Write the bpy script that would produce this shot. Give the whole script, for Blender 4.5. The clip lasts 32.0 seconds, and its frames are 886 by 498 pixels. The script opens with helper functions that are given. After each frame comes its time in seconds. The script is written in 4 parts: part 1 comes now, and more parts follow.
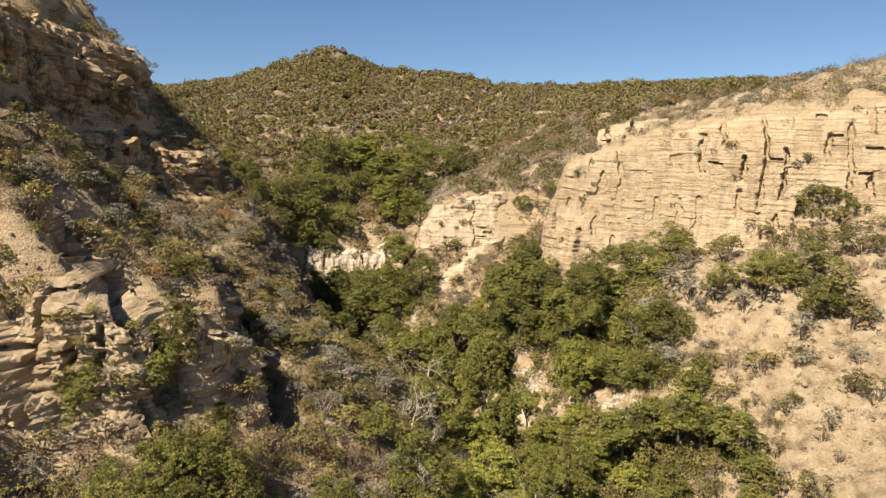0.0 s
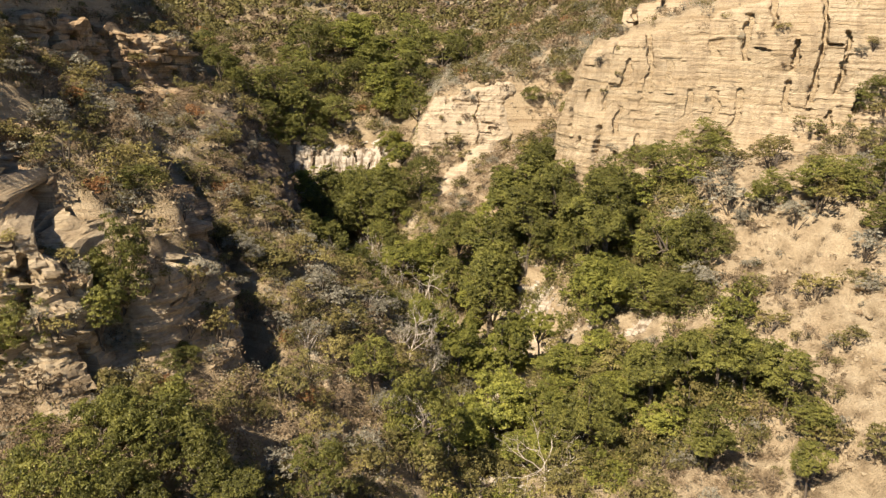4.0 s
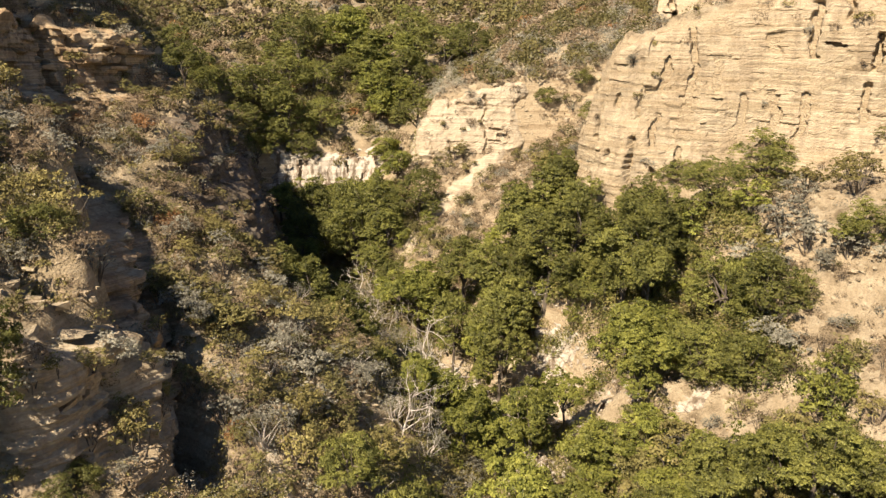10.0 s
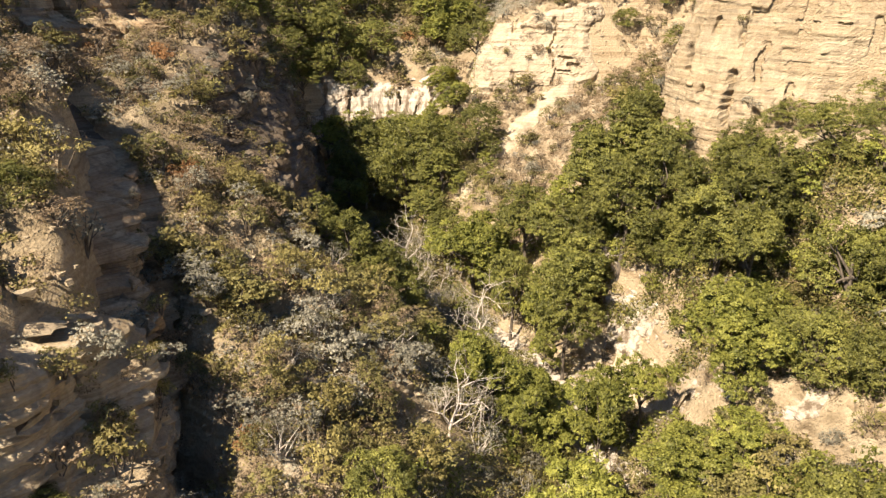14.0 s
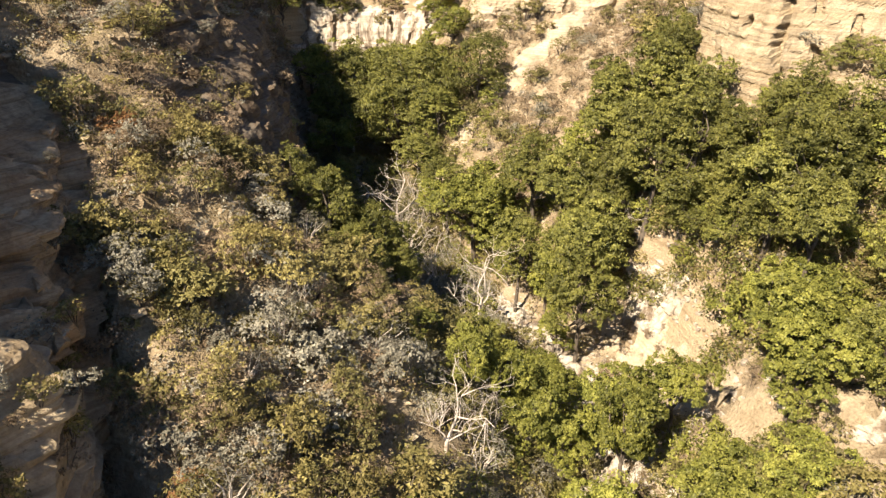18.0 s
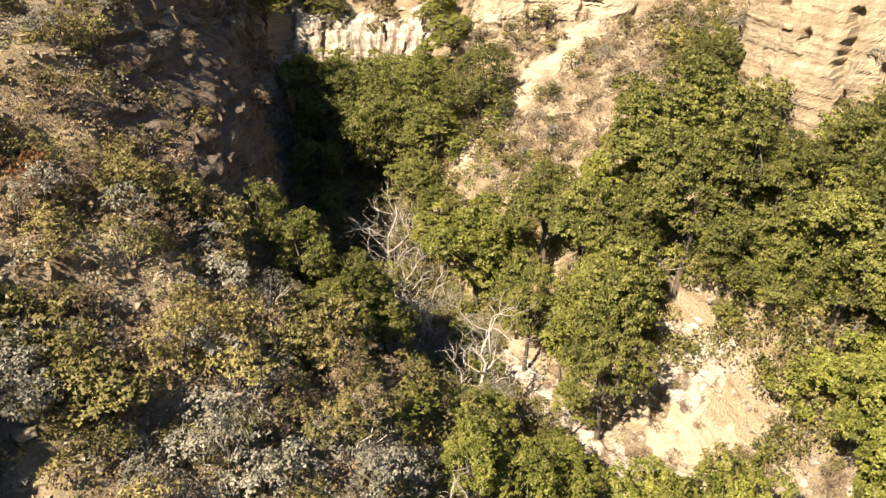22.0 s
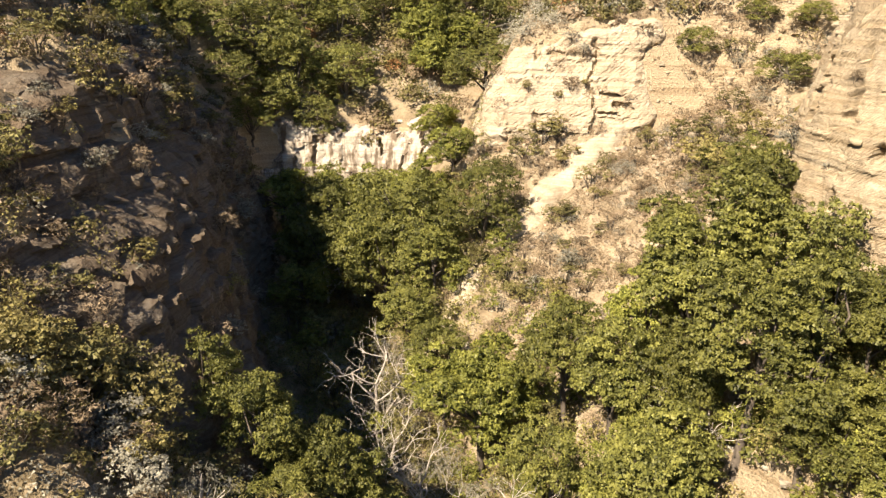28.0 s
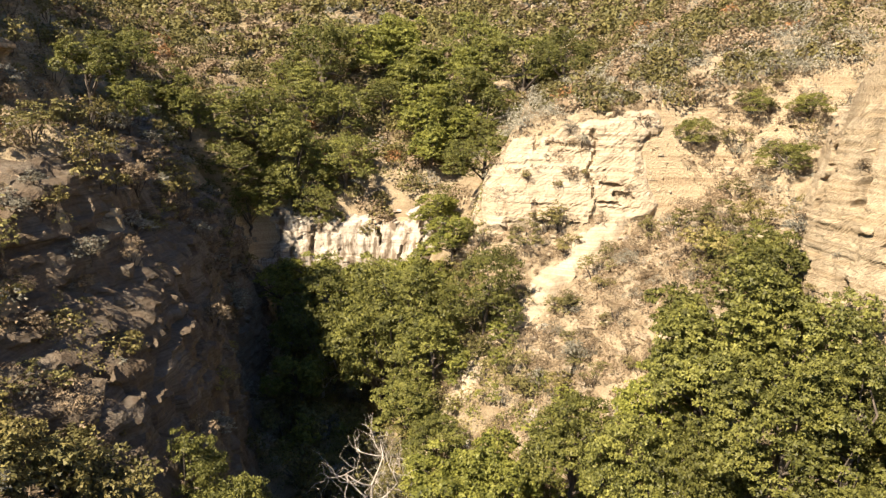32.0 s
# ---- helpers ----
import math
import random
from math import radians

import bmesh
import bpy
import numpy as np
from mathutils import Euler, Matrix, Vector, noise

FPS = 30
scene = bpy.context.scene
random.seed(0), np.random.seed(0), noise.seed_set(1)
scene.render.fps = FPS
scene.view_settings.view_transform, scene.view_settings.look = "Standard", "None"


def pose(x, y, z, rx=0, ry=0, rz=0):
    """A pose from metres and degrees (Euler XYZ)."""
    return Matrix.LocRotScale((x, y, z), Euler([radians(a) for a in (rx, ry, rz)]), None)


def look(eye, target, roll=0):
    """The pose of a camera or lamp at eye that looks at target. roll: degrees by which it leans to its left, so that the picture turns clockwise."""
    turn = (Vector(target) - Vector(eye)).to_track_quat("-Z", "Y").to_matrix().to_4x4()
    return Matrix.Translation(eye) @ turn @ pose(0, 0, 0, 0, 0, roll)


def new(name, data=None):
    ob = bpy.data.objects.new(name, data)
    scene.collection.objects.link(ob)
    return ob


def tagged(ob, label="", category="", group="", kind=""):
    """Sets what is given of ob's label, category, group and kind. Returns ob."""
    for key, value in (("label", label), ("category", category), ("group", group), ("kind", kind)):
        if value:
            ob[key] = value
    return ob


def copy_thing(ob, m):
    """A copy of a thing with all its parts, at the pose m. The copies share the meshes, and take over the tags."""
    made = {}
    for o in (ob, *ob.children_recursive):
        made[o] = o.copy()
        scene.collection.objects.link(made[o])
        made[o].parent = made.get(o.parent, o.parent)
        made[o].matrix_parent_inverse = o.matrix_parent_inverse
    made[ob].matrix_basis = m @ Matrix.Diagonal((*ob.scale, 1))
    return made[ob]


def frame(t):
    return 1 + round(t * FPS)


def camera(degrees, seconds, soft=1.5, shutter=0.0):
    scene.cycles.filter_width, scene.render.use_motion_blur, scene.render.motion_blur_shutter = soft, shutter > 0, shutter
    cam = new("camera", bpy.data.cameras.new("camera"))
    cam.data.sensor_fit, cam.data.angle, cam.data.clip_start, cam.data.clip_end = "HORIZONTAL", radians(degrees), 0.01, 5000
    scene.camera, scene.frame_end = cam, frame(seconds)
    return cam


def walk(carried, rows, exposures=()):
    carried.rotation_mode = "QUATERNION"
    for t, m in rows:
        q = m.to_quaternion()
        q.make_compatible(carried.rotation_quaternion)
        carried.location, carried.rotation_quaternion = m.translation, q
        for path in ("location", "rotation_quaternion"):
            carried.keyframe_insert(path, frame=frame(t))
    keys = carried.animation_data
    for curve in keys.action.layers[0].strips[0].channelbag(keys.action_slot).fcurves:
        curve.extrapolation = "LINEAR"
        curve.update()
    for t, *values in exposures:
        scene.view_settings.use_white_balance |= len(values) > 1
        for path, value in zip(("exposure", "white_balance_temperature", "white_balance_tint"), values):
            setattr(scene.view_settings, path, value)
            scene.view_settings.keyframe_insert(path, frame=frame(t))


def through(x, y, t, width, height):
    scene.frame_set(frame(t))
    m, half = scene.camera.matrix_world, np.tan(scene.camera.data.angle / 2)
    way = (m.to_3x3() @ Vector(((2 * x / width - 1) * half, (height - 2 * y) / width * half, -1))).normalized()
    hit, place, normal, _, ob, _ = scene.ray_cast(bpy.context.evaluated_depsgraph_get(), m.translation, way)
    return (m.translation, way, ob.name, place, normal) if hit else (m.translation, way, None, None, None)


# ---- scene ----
EXPOSURES = ((0.0, 1.0), (11.0, 1.22), (17.0, 1.52), (32.0, 1.5))
cam = camera(62.86, 32.0, 1.4)
walk(cam, [
    (0.0, pose(-0.000, 0.000, 30.000, 83.205, -0.196, 0.023)),
    (0.5, pose(-0.035, 1.336, 30.002, 81.801, -0.189, 0.012)),
    (1.0, pose(-0.097, 2.642, 30.004, 80.564, -0.174, -0.021)),
    (1.5, pose(-0.169, 3.953, 30.010, 79.352, -0.255, -0.050)),
    (2.0, pose(-0.225, 5.227, 30.011, 78.172, -0.269, -0.079)),
    (3.0, pose(-0.291, 7.669, 30.000, 76.073, -0.239, -0.088)),
    (3.5, pose(-0.306, 8.859, 29.999, 75.092, -0.247, -0.069)),
    (5.5, pose(-0.313, 13.542, 30.070, 74.133, -0.171, -0.027)),
    (6.0, pose(-0.302, 14.721, 30.079, 74.141, -0.138, -0.016)),
    (7.0, pose(-0.283, 16.999, 30.098, 74.151, -0.134, 0.010)),
    (8.0, pose(-0.177, 19.323, 30.123, 74.149, -0.060, 0.108)),
    (9.0, pose(-0.123, 21.600, 30.147, 74.162, 0.007, 0.138)),
    (10.0, pose(-0.100, 23.861, 30.155, 74.140, -0.036, 0.188)),
    (11.0, pose(-0.032, 26.063, 30.154, 74.153, -0.031, 0.251)),
    (11.5, pose(-0.048, 27.167, 30.153, 74.128, -0.066, 0.246)),
    (12.0, pose(-0.116, 28.255, 30.128, 74.150, 0.171, 1.824)),
    (12.5, pose(-0.110, 29.350, 30.116, 74.160, 0.422, 3.836)),
    (13.0, pose(-0.048, 30.453, 30.087, 72.579, 0.546, 4.975)),
    (13.5, pose(-0.049, 31.559, 29.985, 70.344, 0.543, 4.971)),
    (14.0, pose(-0.055, 32.667, 29.913, 68.232, 0.502, 5.000)),
    (14.5, pose(-0.076, 33.766, 29.854, 66.186, 0.474, 5.028)),
    (16.5, pose(-0.587, 38.085, 29.532, 62.239, 0.117, 4.876)),
    (17.0, pose(-0.692, 39.142, 29.411, 62.269, 0.115, 4.826)),
    (18.0, pose(-0.841, 41.248, 29.187, 62.289, 0.081, 4.826)),
    (19.0, pose(-1.004, 43.320, 28.984, 62.306, 0.009, 4.812)),
    (20.0, pose(-1.101, 45.398, 28.666, 62.439, 0.008, 4.867)),
    (21.0, pose(-1.226, 47.476, 28.417, 62.496, -0.011, 4.897)),
    (22.0, pose(-1.408, 49.535, 28.160, 62.565, -0.090, 4.873)),
    (23.0, pose(-1.469, 51.593, 27.897, 62.543, -0.064, 4.922)),
    (24.0, pose(-1.554, 53.344, 27.673, 62.503, -0.051, 4.955)),
    (24.5, pose(-1.595, 54.108, 27.583, 62.534, -0.058, 4.945)),
    (25.0, pose(-1.623, 54.783, 27.543, 64.310, -0.070, 5.000)),
    (25.5, pose(-1.646, 55.337, 27.441, 66.134, -0.052, 5.025)),
    (27.5, pose(-1.785, 57.360, 26.966, 69.987, -0.068, 5.061)),
    (28.0, pose(-1.814, 57.827, 26.868, 70.873, -0.000, 5.087)),
    (28.5, pose(-1.861, 58.243, 26.788, 71.739, -0.046, 5.088)),
    (29.0, pose(-1.856, 58.643, 26.722, 72.635, -0.015, 5.125)),
    (30.0, pose(-1.894, 59.052, 26.656, 74.388, 0.066, 5.089)),
    (31.0, pose(-1.919, 59.087, 26.650, 76.082, 0.042, 5.046)),
    (32.0, pose(-1.969, 59.078, 26.626, 77.884, 0.019, 4.988)),
], exposures=EXPOSURES)

# ---- light ----
SUN_AZ, SUN_EL = -142.5, 46.5          # degrees: azimuth from north (+y), clockwise
world = bpy.data.worlds.new("sky")
scene.world = world
world.use_nodes = True
wn = world.node_tree
sky = wn.nodes.new("ShaderNodeTexSky")
sky.sky_type, sky.sun_disc = "NISHITA", False
sky.sun_elevation, sky.sun_rotation = radians(SUN_EL), radians(SUN_AZ)
sky.air_density, sky.dust_density, sky.ozone_density = 0.8, 0.0, 5.0
wn.links.new(sky.outputs[0], wn.nodes["Background"].inputs[0])
wn.nodes["Background"].inputs[1].default_value = 0.05
sun_dir = Vector((math.sin(radians(SUN_AZ)) * math.cos(radians(SUN_EL)),
                  math.cos(radians(SUN_AZ)) * math.cos(radians(SUN_EL)), math.sin(radians(SUN_EL))))
sun_data = bpy.data.lights.new("sun", "SUN")
sun_data.energy, sun_data.angle, sun_data.color = 5.0, radians(0.55), (1.0, 0.85, 0.665)
sun = new("sun", sun_data)
sun.matrix_world = look((0, 0, 120), Vector((0, 0, 120)) - sun_dir)

# ---- noise ----
rng = np.random.default_rng(7)


def hash3(ix, iy, iz, seed):
    h = (ix.astype(np.int64) * 374761393 + iy.astype(np.int64) * 668265263 + iz.astype(np.int64) * 2147483647 + seed * 1274126177) & 0xFFFFFFFF
    h = ((h ^ (h >> 13)) * 1274126177) & 0xFFFFFFFF
    return ((h ^ (h >> 16)) & 0xFFFFFF) / float(0xFFFFFF)


def vnoise(x, y, z, seed=0):
    """Smooth value noise, 0 to 1."""
    x, y, z = np.broadcast_arrays(np.asarray(x, float), np.asarray(y, float), np.asarray(z, float))
    i, j, k = np.floor(x), np.floor(y), np.floor(z)
    u, v, w = x - i, y - j, z - k
    u, v, w = (a * a * (3 - 2 * a) for a in (u, v, w))
    out = 0
    for a in (0, 1):
        for b in (0, 1):
            for c in (0, 1):
                out = out + (u if a else 1 - u) * (v if b else 1 - v) * (w if c else 1 - w) * hash3(i + a, j + b, k + c, seed)
    return out


def fbm(x, y, z=0.0, octaves=4, seed=0):
    """Sum of octaves, about -1 to 1."""
    out, amp, total = 0, 1.0, 0.0
    for o in range(octaves):
        out = out + amp * (2 * vnoise(np.asarray(x) * 2 ** o, np.asarray(y) * 2 ** o, np.asarray(z) * 2.0 ** o, seed + o) - 1)
        total, amp = total + amp, amp * 0.5
    return out / total


def step(a, b, v):
    t = np.clip((v - a) / (b - a), 0, 1)
    return t * t * (3 - 2 * t)


# ---- the lie of the land ----
# Guide lines along the canyon, from the western ridge to the eastern one: (along, across, height)
CREEK = [(20, 4, -4), (50, 4, -3), (62, 4, -2), (75, 3, -1.5), (85, 1, -1.5), (95, -4, -.5), (105, -9, .5), (115, -13, 1.5), (128.5, -15, 3.5), (131.5, -15, 14.5), (136, -15, 18.5), (150, -14, 25.5), (165, -15, 34), (190, -17, 44), (230, -20, 59), (320, -25, 40)]
WEST = [
    [(20, -8, 1), (50, -9, 6), (62, -8.5, 7.5), (71, -8.0, 8.8), (76, -7.5, 7.5), (81, -8.5, 4.2), (86, -12.5, 2.0), (90, -14.5, 1.3), (95, -16.2, 1.6), (105, -20.4, 2.2), (115, -23, 3.5), (128.5, -25, 5), (131.5, -24, 15.5), (136, -25, 20), (150, -26, 28), (165, -28, 35.5), (190, -30, 47), (230, -36, 65), (320, -35, 44)],
    [(20, -16, 4), (38, -17, 6), (50, -17, 10.0), (62, -14.5, 11.0), (70, -13.8, 12.2), (75, -14.0, 12.8), (81, -17.0, 13.6), (86, -18.8, 15.6), (95, -20.5, 17.0), (105, -23.6, 17.8), (115, -27.2, 18.5), (128, -30, 18.5), (131.5, -31, 23), (150, -36, 31), (165, -38, 37), (190, -42, 47), (230, -47, 61), (320, -46, 46)],
    [(20, -25, 8), (38, -25, 9), (50, -22, 12), (56, -24, 16.5), (62, -22.5, 17.5), (75, -23.5, 18), (85, -25, 21.5), (95, -25.5, 24.5), (105, -28.6, 24.5), (115, -33.5, 25.5), (128, -38, 27.5), (150, -48, 34), (190, -58, 44), (230, -64, 56), (320, -60, 46)],
    [(20, -40, 24), (50, -37, 30), (62, -36, 32), (75, -39, 31), (85, -39, 27), (95, -34, 26), (105, -38, 34), (115, -42, 38), (128, -46, 38), (150, -60, 40), (190, -70, 47), (230, -76, 53), (320, -76, 46)],
    [(20, -48, 46), (50, -48, 49), (85, -47.5, 47), (95, -47, 46.5), (110, -46, 45.5), (126, -58, 42), (150, -78, 43), (230, -95, 52), (320, -95, 46)],
    [(20, -90, 70), (85, -85, 66), (110, -80, 56), (150, -110, 46), (230, -130, 50), (320, -130, 44)],
]
EAST = [
    [(20, 12, 1), (50, 10, 0), (62, 11, 2.0), (72, 11, 3), (78, 10.5, .5), (85, 8, -.3), (89, 5, 1.5), (95, 0, 2), (105, -5, 5), (113, -7, 8), (121, -6.5, 11), (128, -8, 12), (131.5, -8, 16), (150, -4, 28.5), (165, -2, 36), (190, 0, 45), (230, 4, 57), (320, 0, 42)],
    [(20, 22, 3), (50, 22, 4.0), (62, 18.5, 7.5), (72, 15, 7.0), (78, 13.6, 4.5), (85, 12, 5.5), (95, 9, 8.0), (100, 6, 7.5), (106, 0.5, 9.5), (113, -1, 12), (117.5, -1, 15.5), (120.5, -1, 23.5), (128, 0, 25), (131.5, 3, 26), (150, 10, 33), (190, 14, 43), (230, 16, 53.5), (320, 16, 42)],
    [(20, 36, 8), (50, 36, 12), (62, 33, 15.0), (70, 31, 18.5), (78, 25, 18), (85, 20, 15.5), (95, 16.5, 16), (100, 13.5, 15), (106, 8.5, 14.5), (113, 9, 15.5), (117.5, 10.5, 17.5), (120.5, 11.5, 25.5), (126, 14, 29.5), (150, 20, 37), (190, 26, 46), (230, 28, 53), (320, 26, 42)],
    [(20, 50, 16), (62, 48, 22), (75, 44, 23), (85, 42, 23), (95, 38, 23.5), (116, 34, 29), (125, 33, 33), (150, 36, 41), (190, 46, 49), (230, 50, 53), (320, 48, 42)],
    [(20, 80, 22), (62, 78, 30), (90, 76, 34), (117, 70, 37), (150, 80, 44), (230, 90, 55), (320, 90, 44)],
    [(20, 130, 40), (90, 130, 50), (150, 130, 54), (230, 140, 56), (320, 140, 46)],
]
RAILS = WEST[::-1] + [CREEK] + EAST


def cliff_line(x):
    """The foot of the eastern sandstone cliff."""
    return np.interp(x, [13.5, 14.3, 16.8, 22, 28, 36, 44, 54, 80, 130], [96, 92.6, 90.0, 88.2, 86.8, 82.0, 78.5, 75, 68, 60])


def ground(x, y, fine=True):
    x, y = np.broadcast_arrays(np.asarray(x, float), np.asarray(y, float))
    xs = np.stack([np.interp(y, *np.array(r).T[:2]) for r in RAILS])
    zs = np.stack([np.interp(y, *np.array(r).T[[0, 2]]) for r in RAILS])
    z = np.where(x <= xs[0], zs[0], zs[-1])
    for a in range(len(RAILS) - 1):
        t = (x - xs[a]) / (xs[a + 1] - xs[a])
        s = 0.6 * t + 0.4 * t * t * (3 - 2 * t)
        z = np.where((t > 0) & (t <= 1), zs[a] + (zs[a + 1] - zs[a]) * s, z)
    wob = fbm(x * 0.12, y * 0.12, 0, 3, 5)
    # eastern cliff
    edge = np.interp(y, [86, 97, 103, 109, 118, 132], [12.6, 13.1, 14.4, 19.5, 28, 36])
    z = z + 14.5 * (1 - 0.42 * step(93, 103, y)) * step(0.6, 4.0, y - cliff_line(x)) * step(0, 2.5, x - edge) * (1 - step(112, 150, y))
    # western crag over the near gully
    z = z + 7.0 * step(46.5, 49.5, y) * step(0.3, 2.0, -20.6 - x) * (1 - step(50, 54, y)) * (1 - step(28, 36, -x))
    # slab behind it, that faces the sun
    z = z + 5.5 * step(52.6, 54.6, y + 0.25 * (x + 20)) * (1 - step(55.5, 59, y)) * step(0.2, 1.8, -17.4 - x) * (1 - step(24, 31, -x))
    # pillars below the western crest
    z = z + 5.0 * step(0.3, 2.2, -31.3 - 0.62 * (95 - y) - x) * step(78, 86, y) * (1 - step(95, 103, y))
    # pale bluff over the creek
    z = z + 3.4 * step(0.3, 1.3, x - np.interp(y, [74, 78, 83, 86, 88], [14.5, 13.2, 11.5, 9.6, 7.6])) * step(73, 76, y) * (1 - step(87, 90, y)) * (1 - step(3, 9, x - 11))
    # side gully below the western slope, under a rib of rock
    off = x - np.interp(y, [52, 57, 60, 63.5, 67, 71, 76.6, 81], [-9, -13.5, -15.6, -17.4, -19.4, -21.8, -27, -32])
    along = step(54, 60, y) * (1 - step(74, 82, y))
    off = off + 1.5 * fbm(x * 0.22, y * 0.22, 0, 3, 91)
    z = z - 5.5 * np.exp(-(off / 1.9) ** 2) * along + 3.4 * step(0.9, 2.6, -off) * (1 - step(3.5, 10, -off)) * along
    if fine:
        # ribs and broken beds on the steep western side
        west = step(6, 14, -x) * (1 - step(128, 150, y)) * (1 - 0.8 * step(82, 88, y) * step(14, 19, x + 34))
        z = z + west * (2.2 * np.abs(fbm(x * 0.13, y * 0.2, 0, 3, 41)) + 1.3 * fbm(x * 0.3, y * 0.3, 0, 3, 43) - 0.6)
        lift = z / 1.7 + 0.4 * fbm(x * 0.2, y * 0.2, 0, 2, 47)
        tread = np.floor(lift) + step(0.55, 1.0, lift - np.floor(lift))
        z = z + west * 0.62 * 1.7 * (tread - lift + 0.2)
        # rills and low ledges on the eastern side and the spur
        east = step(10, 14, x) * (1 - step(96, 100, y)) + step(98, 102, y) * (1 - step(121, 126, y)) * step(-7, -3, x) * (1 - step(15, 20, x))
        z = z + east * (0.55 - 1.3 * np.abs(fbm((y - 0.45 * x) * 0.28, (x + 0.45 * y) * 0.07, 0, 3, 61)) + 0.35 * fbm(x * 0.9, y * 0.9, 0, 3, 63))
        lift = z / 1.1 + 0.5 * fbm(x * 0.25, y * 0.25, 0, 2, 65)
        tread = np.floor(lift) + step(0.6, 1.0, lift - np.floor(lift))
        z = z + east * 1.1 * step(0.52, 0.66, vnoise(x * 0.12, y * 0.12, 0, 67)) * 0.6 * (1 - step(73, 76, y) * (1 - step(88, 91, y)) * (1 - step(15, 18, x))) * (tread - lift + 0.2)
        z = z + west * 0.45 * fbm(x * 1.1, y * 1.1, 0, 3, 49)
        z = z + 0.14 * fbm(x * 1.7, y * 0.9, 0, 2, 25)
        z = z + 1.1 * fbm(x * 0.16, y * 0.16, 0, 3, 11) + 0.45 * fbm(x * 0.6, y * 0.6, 0, 3, 21)
    return z


def slope_at(x, y):
    e = 0.6
    gx, gy = (ground(x + e, y, False) - ground(x - e, y, False)) / (2 * e), (ground(x, y + e, False) - ground(x, y - e, False)) / (2 * e)
    return gx, gy, np.hypot(gx, gy)


# ---- meshes ----
def np_mesh(name, verts, faces, smooth=False):
    """A mesh from arrays of corners and of equal-sized faces."""
    verts, faces = np.asarray(verts, np.float32), np.asarray(faces, np.int32)
    me = bpy.data.meshes.new(name)
    n, k = faces.shape
    me.vertices.add(len(verts))
    me.vertices.foreach_set("co", verts.ravel())
    me.loops.add(n * k)
    me.loops.foreach_set("vertex_index", faces.ravel())
    me.polygons.add(n)
    me.polygons.foreach_set("loop_start", np.arange(0, n * k, k, dtype=np.int32))
    me.polygons.foreach_set("use_smooth", np.full(n, smooth))
    me.update(calc_edges=True)
    return me


def grid_faces(nu, nv):
    i = np.arange(nu * nv).reshape(nu, nv)
    return np.stack([i[:-1, :-1], i[1:, :-1], i[1:, 1:], i[:-1, 1:]], -1).reshape(-1, 4)


def part(name, me, material, parent, label="", at=None):
    ob = new(name, me)
    if not me.materials:
        me.materials.append(material)
    ob.parent = parent
    if at is not None:
        ob.matrix_basis = at
    if label:
        ob["label"] = label
    return ob


def tube(points, radii, sides=7):
    """Corners and faces of a bent, tapered round limb."""
    points, radii = np.asarray(points, float), np.asarray(radii, float)
    d = np.gradient(points, axis=0)
    d /= np.linalg.norm(d, axis=1)[:, None] + 1e-9
    ref = np.where(np.abs(d[:, 2:3]) > 0.9, [[1.0, 0, 0]], [[0, 0, 1.0]])
    a = np.cross(d, ref)
    a /= np.linalg.norm(a, axis=1)[:, None]
    b = np.cross(d, a)
    th = np.linspace(0, 2 * np.pi, sides, endpoint=False)
    ring = points[:, None] + radii[:, None, None] * (np.cos(th)[None, :, None] * a[:, None] + np.sin(th)[None, :, None] * b[:, None])
    n = len(points)
    i = np.arange(n * sides).reshape(n, sides)
    j = np.roll(i, -1, axis=1)
    f = np.stack([i[:-1], j[:-1], j[1:], i[1:]], -1).reshape(-1, 4)
    return ring.reshape(-1, 3), f


def merged(pieces):
    vs, fs, o = [], [], 0
    for v, f in pieces:
        vs.append(v)
        fs.append(np.asarray(f) + o)
        o += len(v)
    return np.concatenate(vs), np.concatenate(fs)


def leaves(centres, outward, size, r, flat=0.35, slim=0.6):
    """One small leaf spray (a triangle) at each centre, turned roughly outward."""
    n = len(centres)
    nrm = outward + r.normal(0, 0.7, (n, 3)) + [0, 0, flat]
    nrm /= np.linalg.norm(nrm, axis=1)[:, None] + 1e-9
    t = np.cross(nrm, r.normal(0, 1, (n, 3)))
    t /= np.linalg.norm(t, axis=1)[:, None] + 1e-9
    b = np.cross(nrm, t)
    s = size * r.uniform(0.6, 1.4, (n, 1))
    v = np.stack([centres - t * s, centres + t * s * 0.6 - b * s * slim, centres + t * s * 0.8 + b * s * slim + nrm * s * 0.2], 1)
    return v.reshape(-1, 3), np.arange(n * 3).reshape(n, 3)


# ---- materials ----
def material(name, rough=0.9):
    m = bpy.data.materials.new(name)
    m.use_nodes = True
    nt = m.node_tree
    bsdf = nt.nodes["Principled BSDF"]
    bsdf.inputs["Roughness"].default_value = rough
    bsdf.inputs["Specular IOR Level"].default_value = 0.2
    return m, nt, bsdf


def node(nt, kind, **sets):
    n = nt.nodes.new(kind)
    for k, v in sets.items():
        n.inputs[k.replace("_", " ")].default_value = v
    return n


def ramp(nt, source, stops):
    r = nt.nodes.new("ShaderNodeValToRGB")
    while len(r.color_ramp.elements) < len(stops):
        r.color_ramp.elements.new(0.5)
    for e, (p, c) in zip(r.color_ramp.elements, stops):
        e.position, e.color = p, (*c, 1)
    nt.links.new(source, r.inputs[0])
    return r.outputs[0]


